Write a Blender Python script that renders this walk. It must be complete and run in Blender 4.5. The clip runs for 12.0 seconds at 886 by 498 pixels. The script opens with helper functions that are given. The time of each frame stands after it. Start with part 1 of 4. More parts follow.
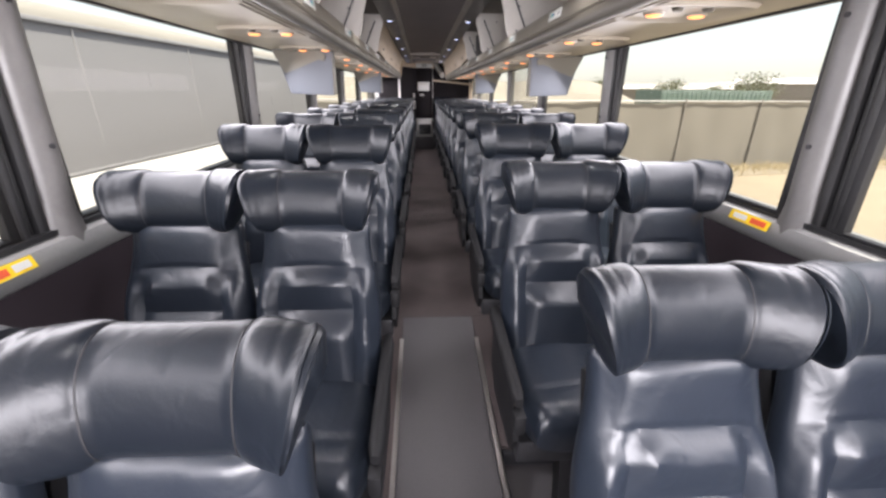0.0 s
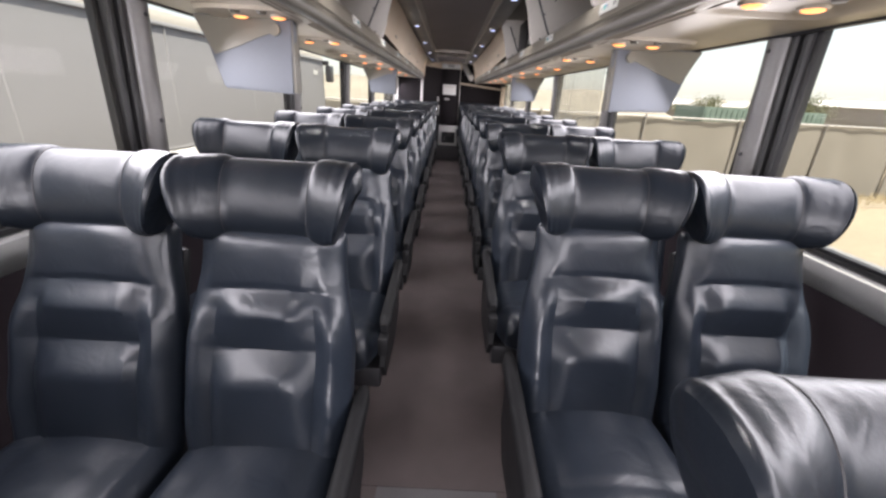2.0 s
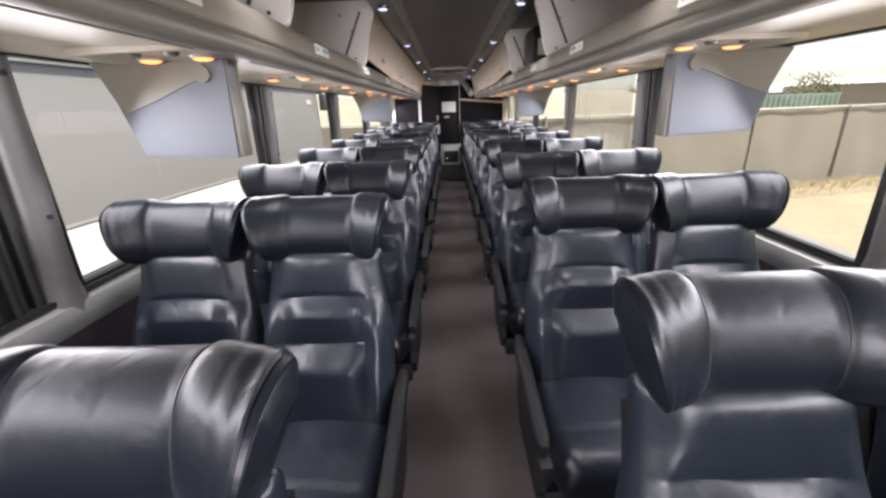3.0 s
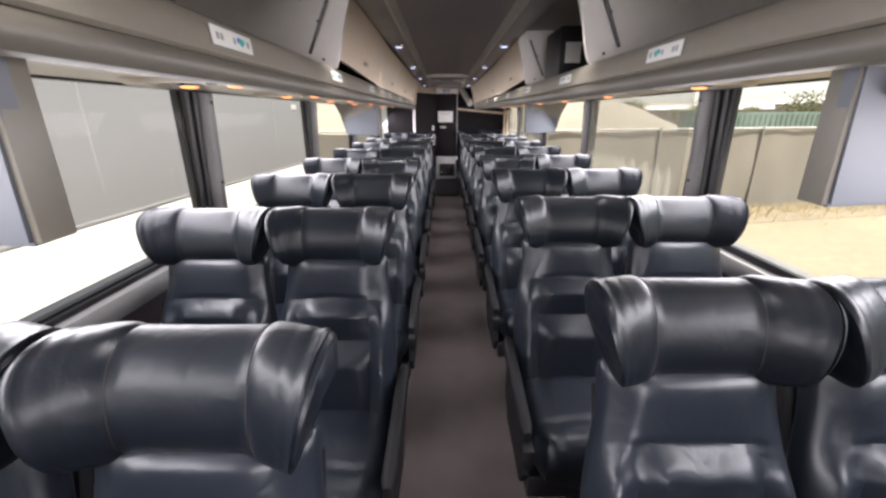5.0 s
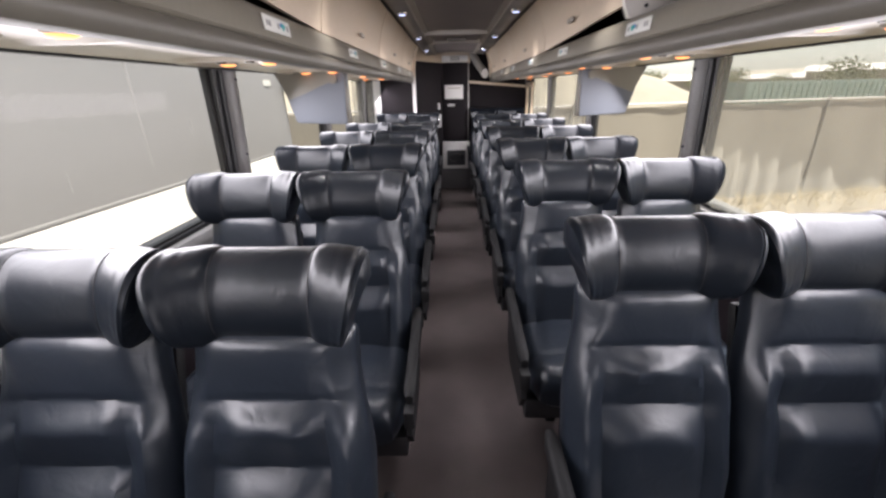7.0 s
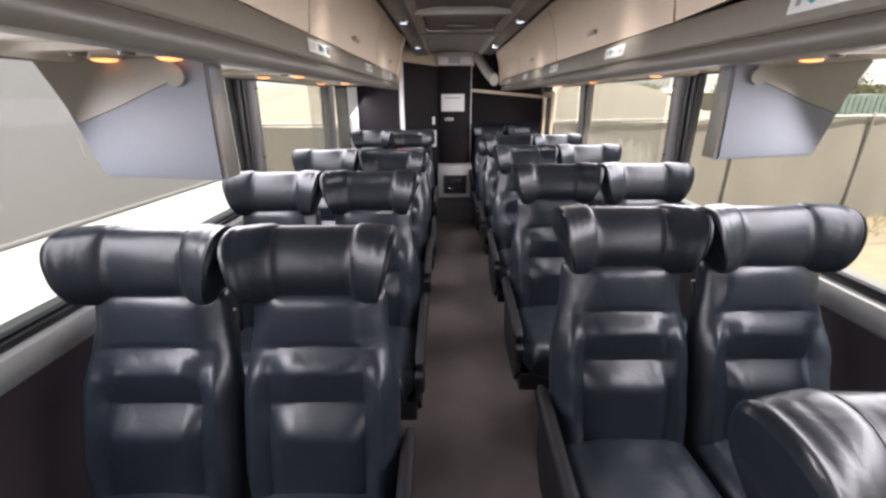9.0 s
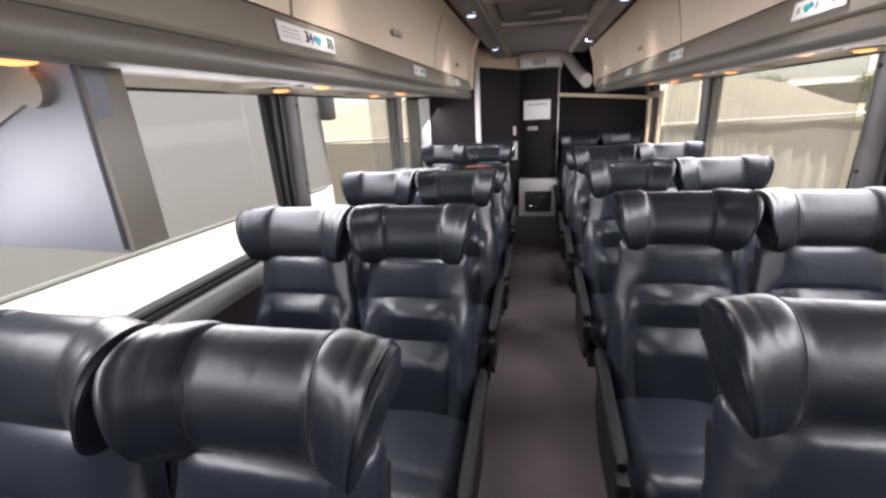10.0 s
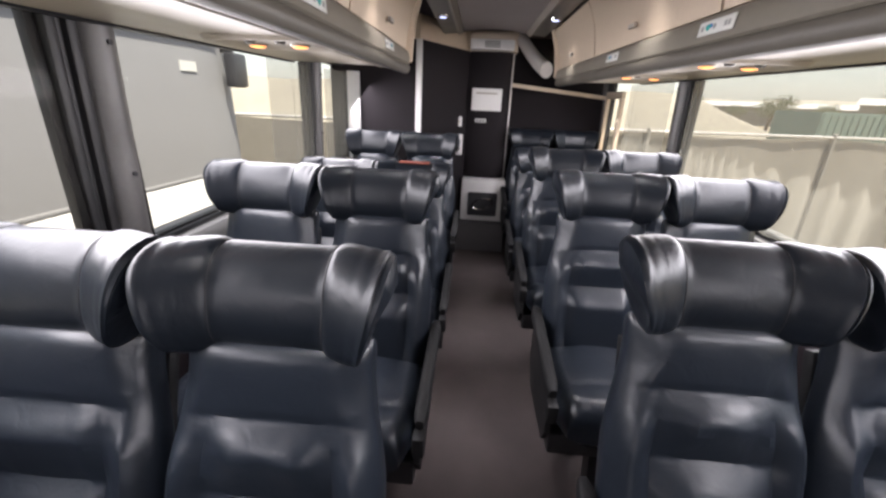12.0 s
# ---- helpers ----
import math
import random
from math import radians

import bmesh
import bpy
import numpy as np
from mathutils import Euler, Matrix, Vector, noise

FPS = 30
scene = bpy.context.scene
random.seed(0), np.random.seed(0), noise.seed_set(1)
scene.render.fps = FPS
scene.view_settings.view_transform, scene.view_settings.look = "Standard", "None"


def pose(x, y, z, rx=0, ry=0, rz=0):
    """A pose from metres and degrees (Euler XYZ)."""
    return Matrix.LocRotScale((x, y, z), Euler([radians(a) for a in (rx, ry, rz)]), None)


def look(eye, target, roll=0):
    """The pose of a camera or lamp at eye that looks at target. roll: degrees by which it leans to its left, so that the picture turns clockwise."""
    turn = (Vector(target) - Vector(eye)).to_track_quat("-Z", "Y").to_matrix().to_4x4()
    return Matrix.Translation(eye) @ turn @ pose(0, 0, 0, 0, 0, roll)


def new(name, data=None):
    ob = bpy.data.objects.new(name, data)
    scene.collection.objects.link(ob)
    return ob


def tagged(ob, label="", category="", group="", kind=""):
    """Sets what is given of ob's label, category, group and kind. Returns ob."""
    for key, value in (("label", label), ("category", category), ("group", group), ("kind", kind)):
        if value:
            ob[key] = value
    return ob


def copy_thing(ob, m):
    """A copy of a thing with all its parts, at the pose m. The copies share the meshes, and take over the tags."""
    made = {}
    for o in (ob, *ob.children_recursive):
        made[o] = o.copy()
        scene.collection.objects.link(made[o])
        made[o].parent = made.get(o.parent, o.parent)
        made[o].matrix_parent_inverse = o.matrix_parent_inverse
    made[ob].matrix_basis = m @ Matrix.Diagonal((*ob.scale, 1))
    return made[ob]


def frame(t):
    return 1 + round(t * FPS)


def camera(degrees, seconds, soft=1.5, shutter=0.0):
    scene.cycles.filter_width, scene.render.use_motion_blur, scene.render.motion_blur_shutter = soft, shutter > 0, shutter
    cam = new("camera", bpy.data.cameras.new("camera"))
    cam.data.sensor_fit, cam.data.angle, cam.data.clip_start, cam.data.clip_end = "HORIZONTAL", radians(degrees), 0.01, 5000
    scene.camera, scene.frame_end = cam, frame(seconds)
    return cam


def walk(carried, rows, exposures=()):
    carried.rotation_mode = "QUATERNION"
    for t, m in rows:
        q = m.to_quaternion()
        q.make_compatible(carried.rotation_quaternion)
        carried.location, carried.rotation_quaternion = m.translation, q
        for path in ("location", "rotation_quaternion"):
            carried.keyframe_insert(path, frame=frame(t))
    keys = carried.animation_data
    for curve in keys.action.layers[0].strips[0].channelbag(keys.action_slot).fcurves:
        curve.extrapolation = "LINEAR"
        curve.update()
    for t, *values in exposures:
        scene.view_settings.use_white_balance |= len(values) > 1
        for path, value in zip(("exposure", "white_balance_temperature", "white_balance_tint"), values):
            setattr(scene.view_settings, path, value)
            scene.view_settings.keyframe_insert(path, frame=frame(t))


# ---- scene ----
cam = camera(95.12, 12.0, 2.6)
# seconds, x, y, z, yaw, pitch, roll
PATH = [
    (0.0, -0.080, -0.479, 1.388, -2.89, -21.32, -0.43),
    (0.5, -0.037, -0.193, 1.384, -0.37, -20.26, -0.53),
    (1.0, -0.087, 0.120, 1.364, -1.33, -20.18, -1.26),
    (1.5, -0.074, 0.412, 1.383, -2.40, -18.67, -2.11),
    (2.0, -0.024, 0.745, 1.388, 0.77, -20.92, -3.13),
    (2.5, -0.036, 1.046, 1.424, 0.88, -21.82, 1.03),
    (3.0, -0.034, 1.325, 1.482, 0.66, -19.26, 1.90),
    (3.2, -0.013, 1.434, 1.504, 1.59, -18.04, 2.33),
    (4.8, -0.092, 1.938, 1.573, 4.91, -16.89, 0.35),
    (5.0, -0.058, 2.025, 1.547, 0.04, -18.49, 0.22),
    (5.5, -0.022, 2.334, 1.567, 2.24, -19.02, 2.33),
    (6.0, -0.059, 2.683, 1.543, 1.96, -18.81, 1.46),
    (6.5, -0.079, 3.033, 1.520, 1.16, -20.01, 0.41),
    (7.0, -0.050, 3.492, 1.534, 1.16, -21.56, 1.18),
    (7.2, -0.083, 3.680, 1.532, 0.50, -21.35, 0.80),
    (8.8, -0.084, 4.852, 1.530, 0.02, -21.39, -1.04),
    (9.0, -0.097, 4.949, 1.545, 0.45, -20.47, 0.42),
    (9.5, -0.063, 5.251, 1.533, 4.72, -17.62, 1.24),
    (10.0, -0.042, 5.489, 1.538, 12.07, -18.87, 3.28),
    (10.5, -0.058, 5.690, 1.540, 9.91, -16.91, 0.48),
    (11.0, -0.082, 5.823, 1.554, 15.09, -15.75, 2.19),
    (11.5, -0.066, 5.974, 1.546, 11.77, -18.38, 2.13),
    (12.0, -0.101, 6.144, 1.493, 4.63, -20.56, -2.30),
]
walk(cam, [(t, pose(x, y, z, 90 + pitch, roll, yaw)) for t, x, y, z, yaw, pitch, roll in PATH],
     exposures=((0.0, 1.30), (3.0, 1.38), (6.0, 1.46), (9.0, 1.46), (11.0, 1.53), (12.0, 1.53)))

# ---- world and sun ----
world = bpy.data.worlds.new("sky")
scene.world = world
world.use_nodes = True
wn = world.node_tree.nodes
sky = wn.new("ShaderNodeTexSky")
sky.sky_type = "NISHITA"
sky.sun_disc = False
sky.sun_elevation = radians(64)
sky.sun_rotation = radians(130)
sky.air_density = 1.0
sky.dust_density = 1.8
sky.ozone_density = 0.8
haze = wn.new("ShaderNodeMix")
haze.data_type = "RGBA"
haze.inputs["Factor"].default_value = 0.5
haze.inputs["B"].default_value = (5.0, 4.95, 4.8, 1)
world.node_tree.links.new(sky.outputs["Color"], haze.inputs["A"])
world.node_tree.links.new(haze.outputs["Result"], wn["Background"].inputs["Color"])
wn["Background"].inputs["Strength"].default_value = 0.15

sun_data = bpy.data.lights.new("sun", "SUN")
sun_data.energy, sun_data.angle, sun_data.color = 5.0, radians(0.6), (1.0, 0.95, 0.86)
sun = new("sun", sun_data)
sun.matrix_world = look((3.75, -3.1, 10.0), (0, 0, 0))


def sky_lamp(x, y, z, width, height, target, energy, spread=180):
    data = bpy.data.lights.new("daylight", "AREA")
    data.shape, data.size, data.size_y, data.energy = "RECTANGLE", width, height, energy
    data.color = (0.96, 0.91, 0.975)
    data.spread = radians(spread)
    lamp = new("daylight", data)
    lamp.matrix_world = look((x, y, z), target)
    return lamp


sky_lamp(0.0, -2.54, 1.4, 2.2, 1.1, (0.0, 0.0, 0.8), 115)
# the side windows' daylight, one lamp for each stretch between the monitors
for side, stretches in ((-1, ((-2.0, 2.55), (2.78, 5.88), (6.14, 10.0))), (1, ((-2.0, 2.80), (3.03, 6.20), (6.43, 10.0)))):
    for y0, y1 in stretches:
        sky_lamp(side * 1.06, (y0 + y1) / 2, 1.46, y1 - y0, 0.26, (0.0, (y0 + y1) / 2, 0.62), 4.7 * (y1 - y0), 160)

for lamp_x in (-0.36, 0.36):
    for lamp_y in (-0.285, 1.06, 2.405, 3.75, 5.095, 6.44, 7.785, 9.12):
        spot_data = bpy.data.lights.new("spot_glow", "AREA")
        spot_data.shape, spot_data.size, spot_data.energy, spot_data.color = "DISK", 0.12, 0.5, (1.0, 0.95, 0.95)
        spot_data.spread = radians(75)
        new("spot_glow", spot_data).matrix_world = look((lamp_x, lamp_y, 1.968), (lamp_x, lamp_y, 0))


# ---- materials ----
def material(name, color, rough=0.5, metal=0.0, grain=40.0, vary=0.25, bump=0.15, coarse=2.5, spec=0.5, stretch=(1, 1, 1), depth=0.002, per_object=0.0, gloss_vary=0.07):
    m = bpy.data.materials.new(name)
    m.use_nodes = True
    n, l = m.node_tree.nodes, m.node_tree.links
    b = n["Principled BSDF"]
    co = n.new("ShaderNodeTexCoord")
    mp = n.new("ShaderNodeMapping")
    mp.inputs["Scale"].default_value = stretch
    l.new(co.outputs["Object"], mp.inputs["Vector"])
    fine, wide = n.new("ShaderNodeTexNoise"), n.new("ShaderNodeTexNoise")
    fine.inputs["Scale"].default_value, fine.inputs["Detail"].default_value = grain, 4
    wide.inputs["Scale"].default_value, wide.inputs["Detail"].default_value = coarse, 3
    l.new(mp.outputs[0], fine.inputs["Vector"])
    l.new(mp.outputs[0], wide.inputs["Vector"])
    add = n.new("ShaderNodeMath")
    add.operation = "ADD"
    l.new(fine.outputs["Fac"], add.inputs[0])
    l.new(wide.outputs["Fac"], add.inputs[1])
    ramp = n.new("ShaderNodeMapRange")
    ramp.inputs["From Min"].default_value, ramp.inputs["From Max"].default_value = 0.5, 1.5
    ramp.inputs["To Min"].default_value, ramp.inputs["To Max"].default_value = 1 - vary, 1 + vary
    l.new(add.outputs[0], ramp.inputs["Value"])
    value = ramp.outputs[0]
    if per_object:
        info, mul = n.new("ShaderNodeObjectInfo"), n.new("ShaderNodeMath")
        spread = n.new("ShaderNodeMapRange")
        spread.inputs["To Min"].default_value, spread.inputs["To Max"].default_value = 1 - per_object, 1 + per_object
        l.new(info.outputs["Random"], spread.inputs["Value"])
        mul.operation = "MULTIPLY"
        l.new(value, mul.inputs[0])
        l.new(spread.outputs[0], mul.inputs[1])
        value = mul.outputs[0]
    tint = n.new("ShaderNodeVectorMath")
    tint.operation = "SCALE"
    tint.inputs[0].default_value = color
    l.new(value, tint.inputs["Scale"])
    l.new(tint.outputs[0], b.inputs["Base Color"])
    rr = n.new("ShaderNodeMapRange")
    rr.inputs["From Min"].default_value, rr.inputs["From Max"].default_value = 0.3, 0.7
    rr.inputs["To Min"].default_value, rr.inputs["To Max"].default_value = max(0.03, rough - gloss_vary), min(1, rough + gloss_vary)
    l.new(wide.outputs["Fac"], rr.inputs["Value"])
    l.new(rr.outputs[0], b.inputs["Roughness"])
    b.inputs["Metallic"].default_value = metal
    b.inputs["Specular IOR Level"].default_value = spec
    if bump:
        bp = n.new("ShaderNodeBump")
        bp.inputs["Strength"].default_value, bp.inputs["Distance"].default_value = bump, depth
        l.new(fine.outputs["Fac"], bp.inputs["Height"])
        l.new(bp.outputs[0], b.inputs["Normal"])
    return m


def leather_material(name, color, rough, spec=0.8):
    m = material(name, color, rough, grain=260, vary=0.08, bump=0.2, coarse=9, spec=spec, per_object=0.12, depth=0.001, gloss_vary=0.03)
    n, l = m.node_tree.nodes, m.node_tree.links
    b = n["Principled BSDF"]
    co = n.new("ShaderNodeTexCoord")
    crease = n.new("ShaderNodeTexNoise")
    crease.inputs["Scale"].default_value, crease.inputs["Detail"].default_value, crease.inputs["Distortion"].default_value = 16, 2, 0.8
    l.new(co.outputs["Object"], crease.inputs["Vector"])
    old = b.inputs["Normal"].links[0].from_node
    bp = n.new("ShaderNodeBump")
    bp.inputs["Strength"].default_value, bp.inputs["Distance"].default_value = 0.34, 0.006
    l.new(crease.outputs["Fac"], bp.inputs["Height"])
    l.new(old.outputs[0], bp.inputs["Normal"])
    l.new(bp.outputs[0], b.inputs["Normal"])
    return m


def glow_material(name, color, strength):
    m = bpy.data.materials.new(name)
    m.use_nodes = True
    b = m.node_tree.nodes["Principled BSDF"]
    b.inputs["Base Color"].default_value = (*color, 1)
    b.inputs["Emission Color"].default_value = (*color, 1)
    b.inputs["Emission Strength"].default_value = strength
    return m


def glass_material(name, tint, gloss):
    m = bpy.data.materials.new(name)
    m.use_nodes = True
    n, l = m.node_tree.nodes, m.node_tree.links
    n.remove(n["Principled BSDF"])
    clear, shine, mix, edge = n.new("ShaderNodeBsdfTransparent"), n.new("ShaderNodeBsdfGlossy"), n.new("ShaderNodeMixShader"), n.new("ShaderNodeLayerWeight")
    clear.inputs["Color"].default_value = (*tint, 1)
    shine.inputs["Roughness"].default_value = 0.03
    power, rise = n.new("ShaderNodeMath"), n.new("ShaderNodeMapRange")
    edge.inputs["Blend"].default_value = 0.5
    power.operation = "POWER"
    power.inputs[1].default_value = 4.0
    rise.inputs["To Min"].default_value, rise.inputs["To Max"].default_value = gloss, gloss * 8
    l.new(edge.outputs["Facing"], power.inputs[0])
    l.new(power.outputs[0], rise.inputs["Value"])
    l.new(rise.outputs[0], mix.inputs[0])
    l.new(clear.outputs[0], mix.inputs[1])
    l.new(shine.outputs[0], mix.inputs[2])
    l.new(mix.outputs[0], n["Material Output"].inputs["Surface"])
    return m


def cloth_material(name, color, through_light):
    """Sheer cloth: most light comes through it, little is thrown back."""
    m = bpy.data.materials.new(name)
    m.use_nodes = True
    n, l = m.node_tree.nodes, m.node_tree.links
    n.remove(n["Principled BSDF"])
    a, b, c = n.new("ShaderNodeBsdfDiffuse"), n.new("ShaderNodeBsdfTranslucent"), n.new("ShaderNodeBsdfTransparent")
    one, two = n.new("ShaderNodeMixShader"), n.new("ShaderNodeMixShader")
    a.inputs["Color"].default_value = b.inputs["Color"].default_value = (*color, 1)
    one.inputs[0].default_value = 0.9
    two.inputs[0].default_value = through_light
    l.new(a.outputs[0], one.inputs[1])
    l.new(b.outputs[0], one.inputs[2])
    l.new(one.outputs[0], two.inputs[1])
    l.new(c.outputs[0], two.inputs[2])
    l.new(two.outputs[0], n["Material Output"].inputs["Surface"])
    return m


LEATHER = leather_material("black_leather", (0.0130, 0.0172, 0.0250), 0.345, 0.55)
LEATHER_ROLL = leather_material("black_leather_roll", (0.0072, 0.0095, 0.0136), 0.345, 0.31)
SEAM = material("dark_stitching", (0.012, 0.012, 0.014), 0.6)
SHELL = material("black_plastic_shell", (0.009, 0.009, 0.010), 0.55, spec=0.3)
ARM = material("black_rubber_armrest", (0.009, 0.009, 0.010), 0.6, grain=120, spec=0.25)
STEEL = material("dark_painted_steel", (0.03, 0.03, 0.033), 0.4, 0.4)
CARPET = material("grey_aisle_carpet", (0.092, 0.077, 0.076), 0.95, grain=420, vary=0.35, bump=0.6, coarse=3.5, spec=0.1, depth=0.004)
RUBBER = material("grey_ribbed_vinyl", (0.085, 0.080, 0.084), 0.7, grain=200, vary=0.2, bump=0.3, coarse=3)
WALL_LOW = material("dark_wall_carpet", (0.045, 0.036, 0.042), 0.9, grain=300, vary=0.3, bump=0.5, spec=0.15)
SILL = material("grey_sill_plastic", (0.24, 0.24, 0.235), 0.45, grain=90, vary=0.1, bump=0.05)
PILLAR = material("grey_pillar_paint", (0.125, 0.121, 0.118), 0.40, grain=60, vary=0.12, bump=0.05)
GASKET = material("black_window_rubber", (0.016, 0.016, 0.017), 0.5, grain=80)
CREAM = material("cream_rack_door", (0.58, 0.475, 0.36), 0.45, grain=50, vary=0.06, bump=0.05)
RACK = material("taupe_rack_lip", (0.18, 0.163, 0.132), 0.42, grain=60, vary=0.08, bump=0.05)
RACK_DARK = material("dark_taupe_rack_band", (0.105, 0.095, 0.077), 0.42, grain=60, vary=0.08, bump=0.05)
UNDER = material("pale_rack_underside", (0.41, 0.365, 0.30), 0.38, grain=30, vary=0.06, bump=0.02)
PLATE = material("light_grey_rack_divider", (0.58, 0.55, 0.51), 0.45, grain=40, vary=0.06, bump=0.03)
BIN = material("bin_lining", (0.27, 0.25, 0.22), 0.8, grain=120)
CEIL = material("grey_ceiling_fabric", (0.27, 0.242, 0.236), 0.9, grain=240, vary=0.12, bump=0.25, spec=0.1)
CEIL_TRIM = material("ceiling_trim", (0.37, 0.335, 0.29), 0.4, grain=40, vary=0.06, bump=0.02)
CEIL_BAND = material("ceiling_light_channel", (0.17, 0.16, 0.145), 0.4, grain=40, vary=0.08, bump=0.02)
WHITE = material("white_plastic", (0.72, 0.71, 0.69), 0.35, grain=40, vary=0.05, bump=0.03)
MONITOR = material("blue_grey_monitor_back", (0.085, 0.095, 0.115), 0.45, grain=60, vary=0.05, bump=0.03)
MONITOR_TOP = material("beige_monitor_mount", (0.14, 0.13, 0.105), 0.4, grain=60, vary=0.05, bump=0.03)
BLACK_PANEL = material("black_carpeted_partition", (0.017, 0.0145, 0.0162), 0.9, grain=300, vary=0.3, bump=0.4, spec=0.15)
CHROME = material("chrome", (0.7, 0.7, 0.7), 0.15, 1.0, vary=0.05, bump=0)
ALU = material("brushed_aluminium_trim", (0.42, 0.40, 0.38), 0.4, 0.8, grain=200, vary=0.15)
TAG = material("white_tag_card", (0.60, 0.60, 0.57), 0.4, vary=0.04, bump=0)
INK = material("dark_ink", (0.03, 0.03, 0.035), 0.6, bump=0)
TEAL = material("teal_print", (0.03, 0.32, 0.30), 0.5, bump=0)
YELLOW = material("yellow_sticker", (0.80, 0.55, 0.02), 0.4, vary=0.08, bump=0)
RED = material("red_print", (0.6, 0.08, 0.03), 0.5, bump=0)
RED_VINYL = material("worn_red_brown_vinyl", (0.22, 0.07, 0.05), 0.45, grain=80)
FADED = material("faded_orange_print", (0.50, 0.36, 0.20), 0.5, vary=0.12, bump=0)
BLUE = material("blue_print", (0.03, 0.12, 0.42), 0.5, bump=0)
GLASS = glass_material("tinted_window_glass", (0.83, 0.82, 0.80), 0.003)
CLEAR = glass_material("windscreen_glass", (0.92, 0.94, 0.93), 0.03)
CURTAIN = cloth_material("grey_sheer_curtain", (0.33, 0.32, 0.29), 0.55)
LAMP_WARM = glow_material("warm_reading_lamp", (1.0, 0.33, 0.10), 1.0)
LAMP_COOL = glow_material("ceiling_spot_lens", (0.55, 0.60, 1.0), 0.7)
SAND = material("pale_sandy_ground", (0.30, 0.25, 0.175), 0.95, grain=6, vary=0.25, bump=0.5, coarse=0.25, depth=0.03)
CONCRETE = material("pale_concrete_ground", (0.62, 0.60, 0.56), 0.9, grain=8, vary=0.12, bump=0.3, coarse=0.4)
RAIL = material("galvanised_rail", (0.62, 0.60, 0.57), 0.4, 0.3, vary=0.1)
BANK = material("dry_tan_bank", (0.28, 0.255, 0.205), 0.95, grain=3, vary=0.25, bump=0.4, coarse=0.3, depth=0.05)
MESH = material("grey_fence_screen", (0.225, 0.208, 0.178), 0.9, grain=12, vary=0.15, bump=0.2, coarse=0.7)
POST = material("fence_post_steel", (0.24, 0.225, 0.20), 0.6, 0.1)
# dark tinted glass; its pale grey base stands in for the mirrored sky
BUS_GLASS = material("sky_grey_tinted_bus_glass", (0.265, 0.265, 0.27), 0.62, grain=5, vary=0.03, bump=0.0, coarse=0.5, spec=0.35)
BUS_WHITE = material("white_bus_paint", (0.78, 0.77, 0.75), 0.3, grain=4, vary=0.05, bump=0.02, coarse=0.6)
BUS_ROOF = material("dusty_beige_bus_roof", (0.30, 0.285, 0.25), 0.55, grain=4, vary=0.08, bump=0.02, coarse=0.6)
BUS_JOINT = material("grey_glass_joint", (0.33, 0.33, 0.335), 0.6, vary=0.1, bump=0)
BUS_DARK = material("dark_bus_trim", (0.04, 0.04, 0.043), 0.35, vary=0.1, bump=0)
BUS_TRIM = material("grey_bus_gutter", (0.33, 0.33, 0.34), 0.4, vary=0.1, bump=0)
VERGE = material("dry_grass_ground", (0.27, 0.23, 0.165), 0.95, grain=9, vary=0.3, bump=0.6, coarse=0.5, depth=0.03)
DRY = material("dry_grass", (0.40, 0.33, 0.20), 0.9, vary=0.3)
LEAF = material("dusty_tree_leaf", (0.16, 0.17, 0.10), 0.9, vary=0.4, coarse=1)
BARK = material("tree_bark", (0.12, 0.09, 0.06), 0.9)
GREEN = material("green_container_paint", (0.13, 0.18, 0.15), 0.7, grain=4)
ROOF = material("far_white_roof", (0.65, 0.63, 0.6), 0.6, grain=1)
HILL = material("far_dry_hill", (0.40, 0.36, 0.30), 0.95, grain=0.1, coarse=0.02)


# ---- mesh helpers ----
def finish(name, bm, mat, parent=None, label="", smooth=40):
    bmesh.ops.recalc_face_normals(bm, faces=bm.faces[:])
    me = bpy.data.meshes.new(name)
    bm.to_mesh(me)
    bm.free()
    for m in (mat if isinstance(mat, (list, tuple)) else [mat]):
        me.materials.append(m)
    if smooth:
        me.polygons.foreach_set("use_smooth", [True] * len(me.polygons))
        me.set_sharp_from_angle(angle=radians(smooth))
    ob = new(name, me)
    if parent:
        ob.parent = parent
    if label:
        ob["label"] = label
    return ob


def part(name, bm, mat, parent, label="", smooth=40):
    return finish(name, bm, mat, parent, label, smooth)


def structure(name, bm, mat, label="", category="", smooth=40):
    return tagged(finish(name, bm, mat, None, "", smooth), label, category, "", "structure")


def thing(name, label, category, group="", m=None):
    ob = new(name)
    ob.empty_display_size = 0.05
    if m is not None:
        ob.matrix_basis = m
    return tagged(ob, label, category, group)


def box(bm, x0, x1, y0, y1, z0, z1, bevel=0.0, m=None, seg=2):
    made = bmesh.ops.create_cube(bm, size=1.0)["verts"]
    bmesh.ops.transform(bm, verts=made, matrix=Matrix.Translation(((x0 + x1) / 2, (y0 + y1) / 2, (z0 + z1) / 2)) @ Matrix.Diagonal((abs(x1 - x0), abs(y1 - y0), abs(z1 - z0), 1)))
    if bevel:
        edges = list({e for v in made for e in v.link_edges})
        made = list({v for f in bmesh.ops.bevel(bm, geom=edges, offset=bevel, segments=seg, affect="EDGES", profile=0.6)["faces"] for v in f.verts} | {v for v in made if v.is_valid})
    if m is not None:
        bmesh.ops.transform(bm, verts=made, matrix=m)
    return bm


def boxed(*args, **kw):
    return box(bmesh.new(), *args, **kw)


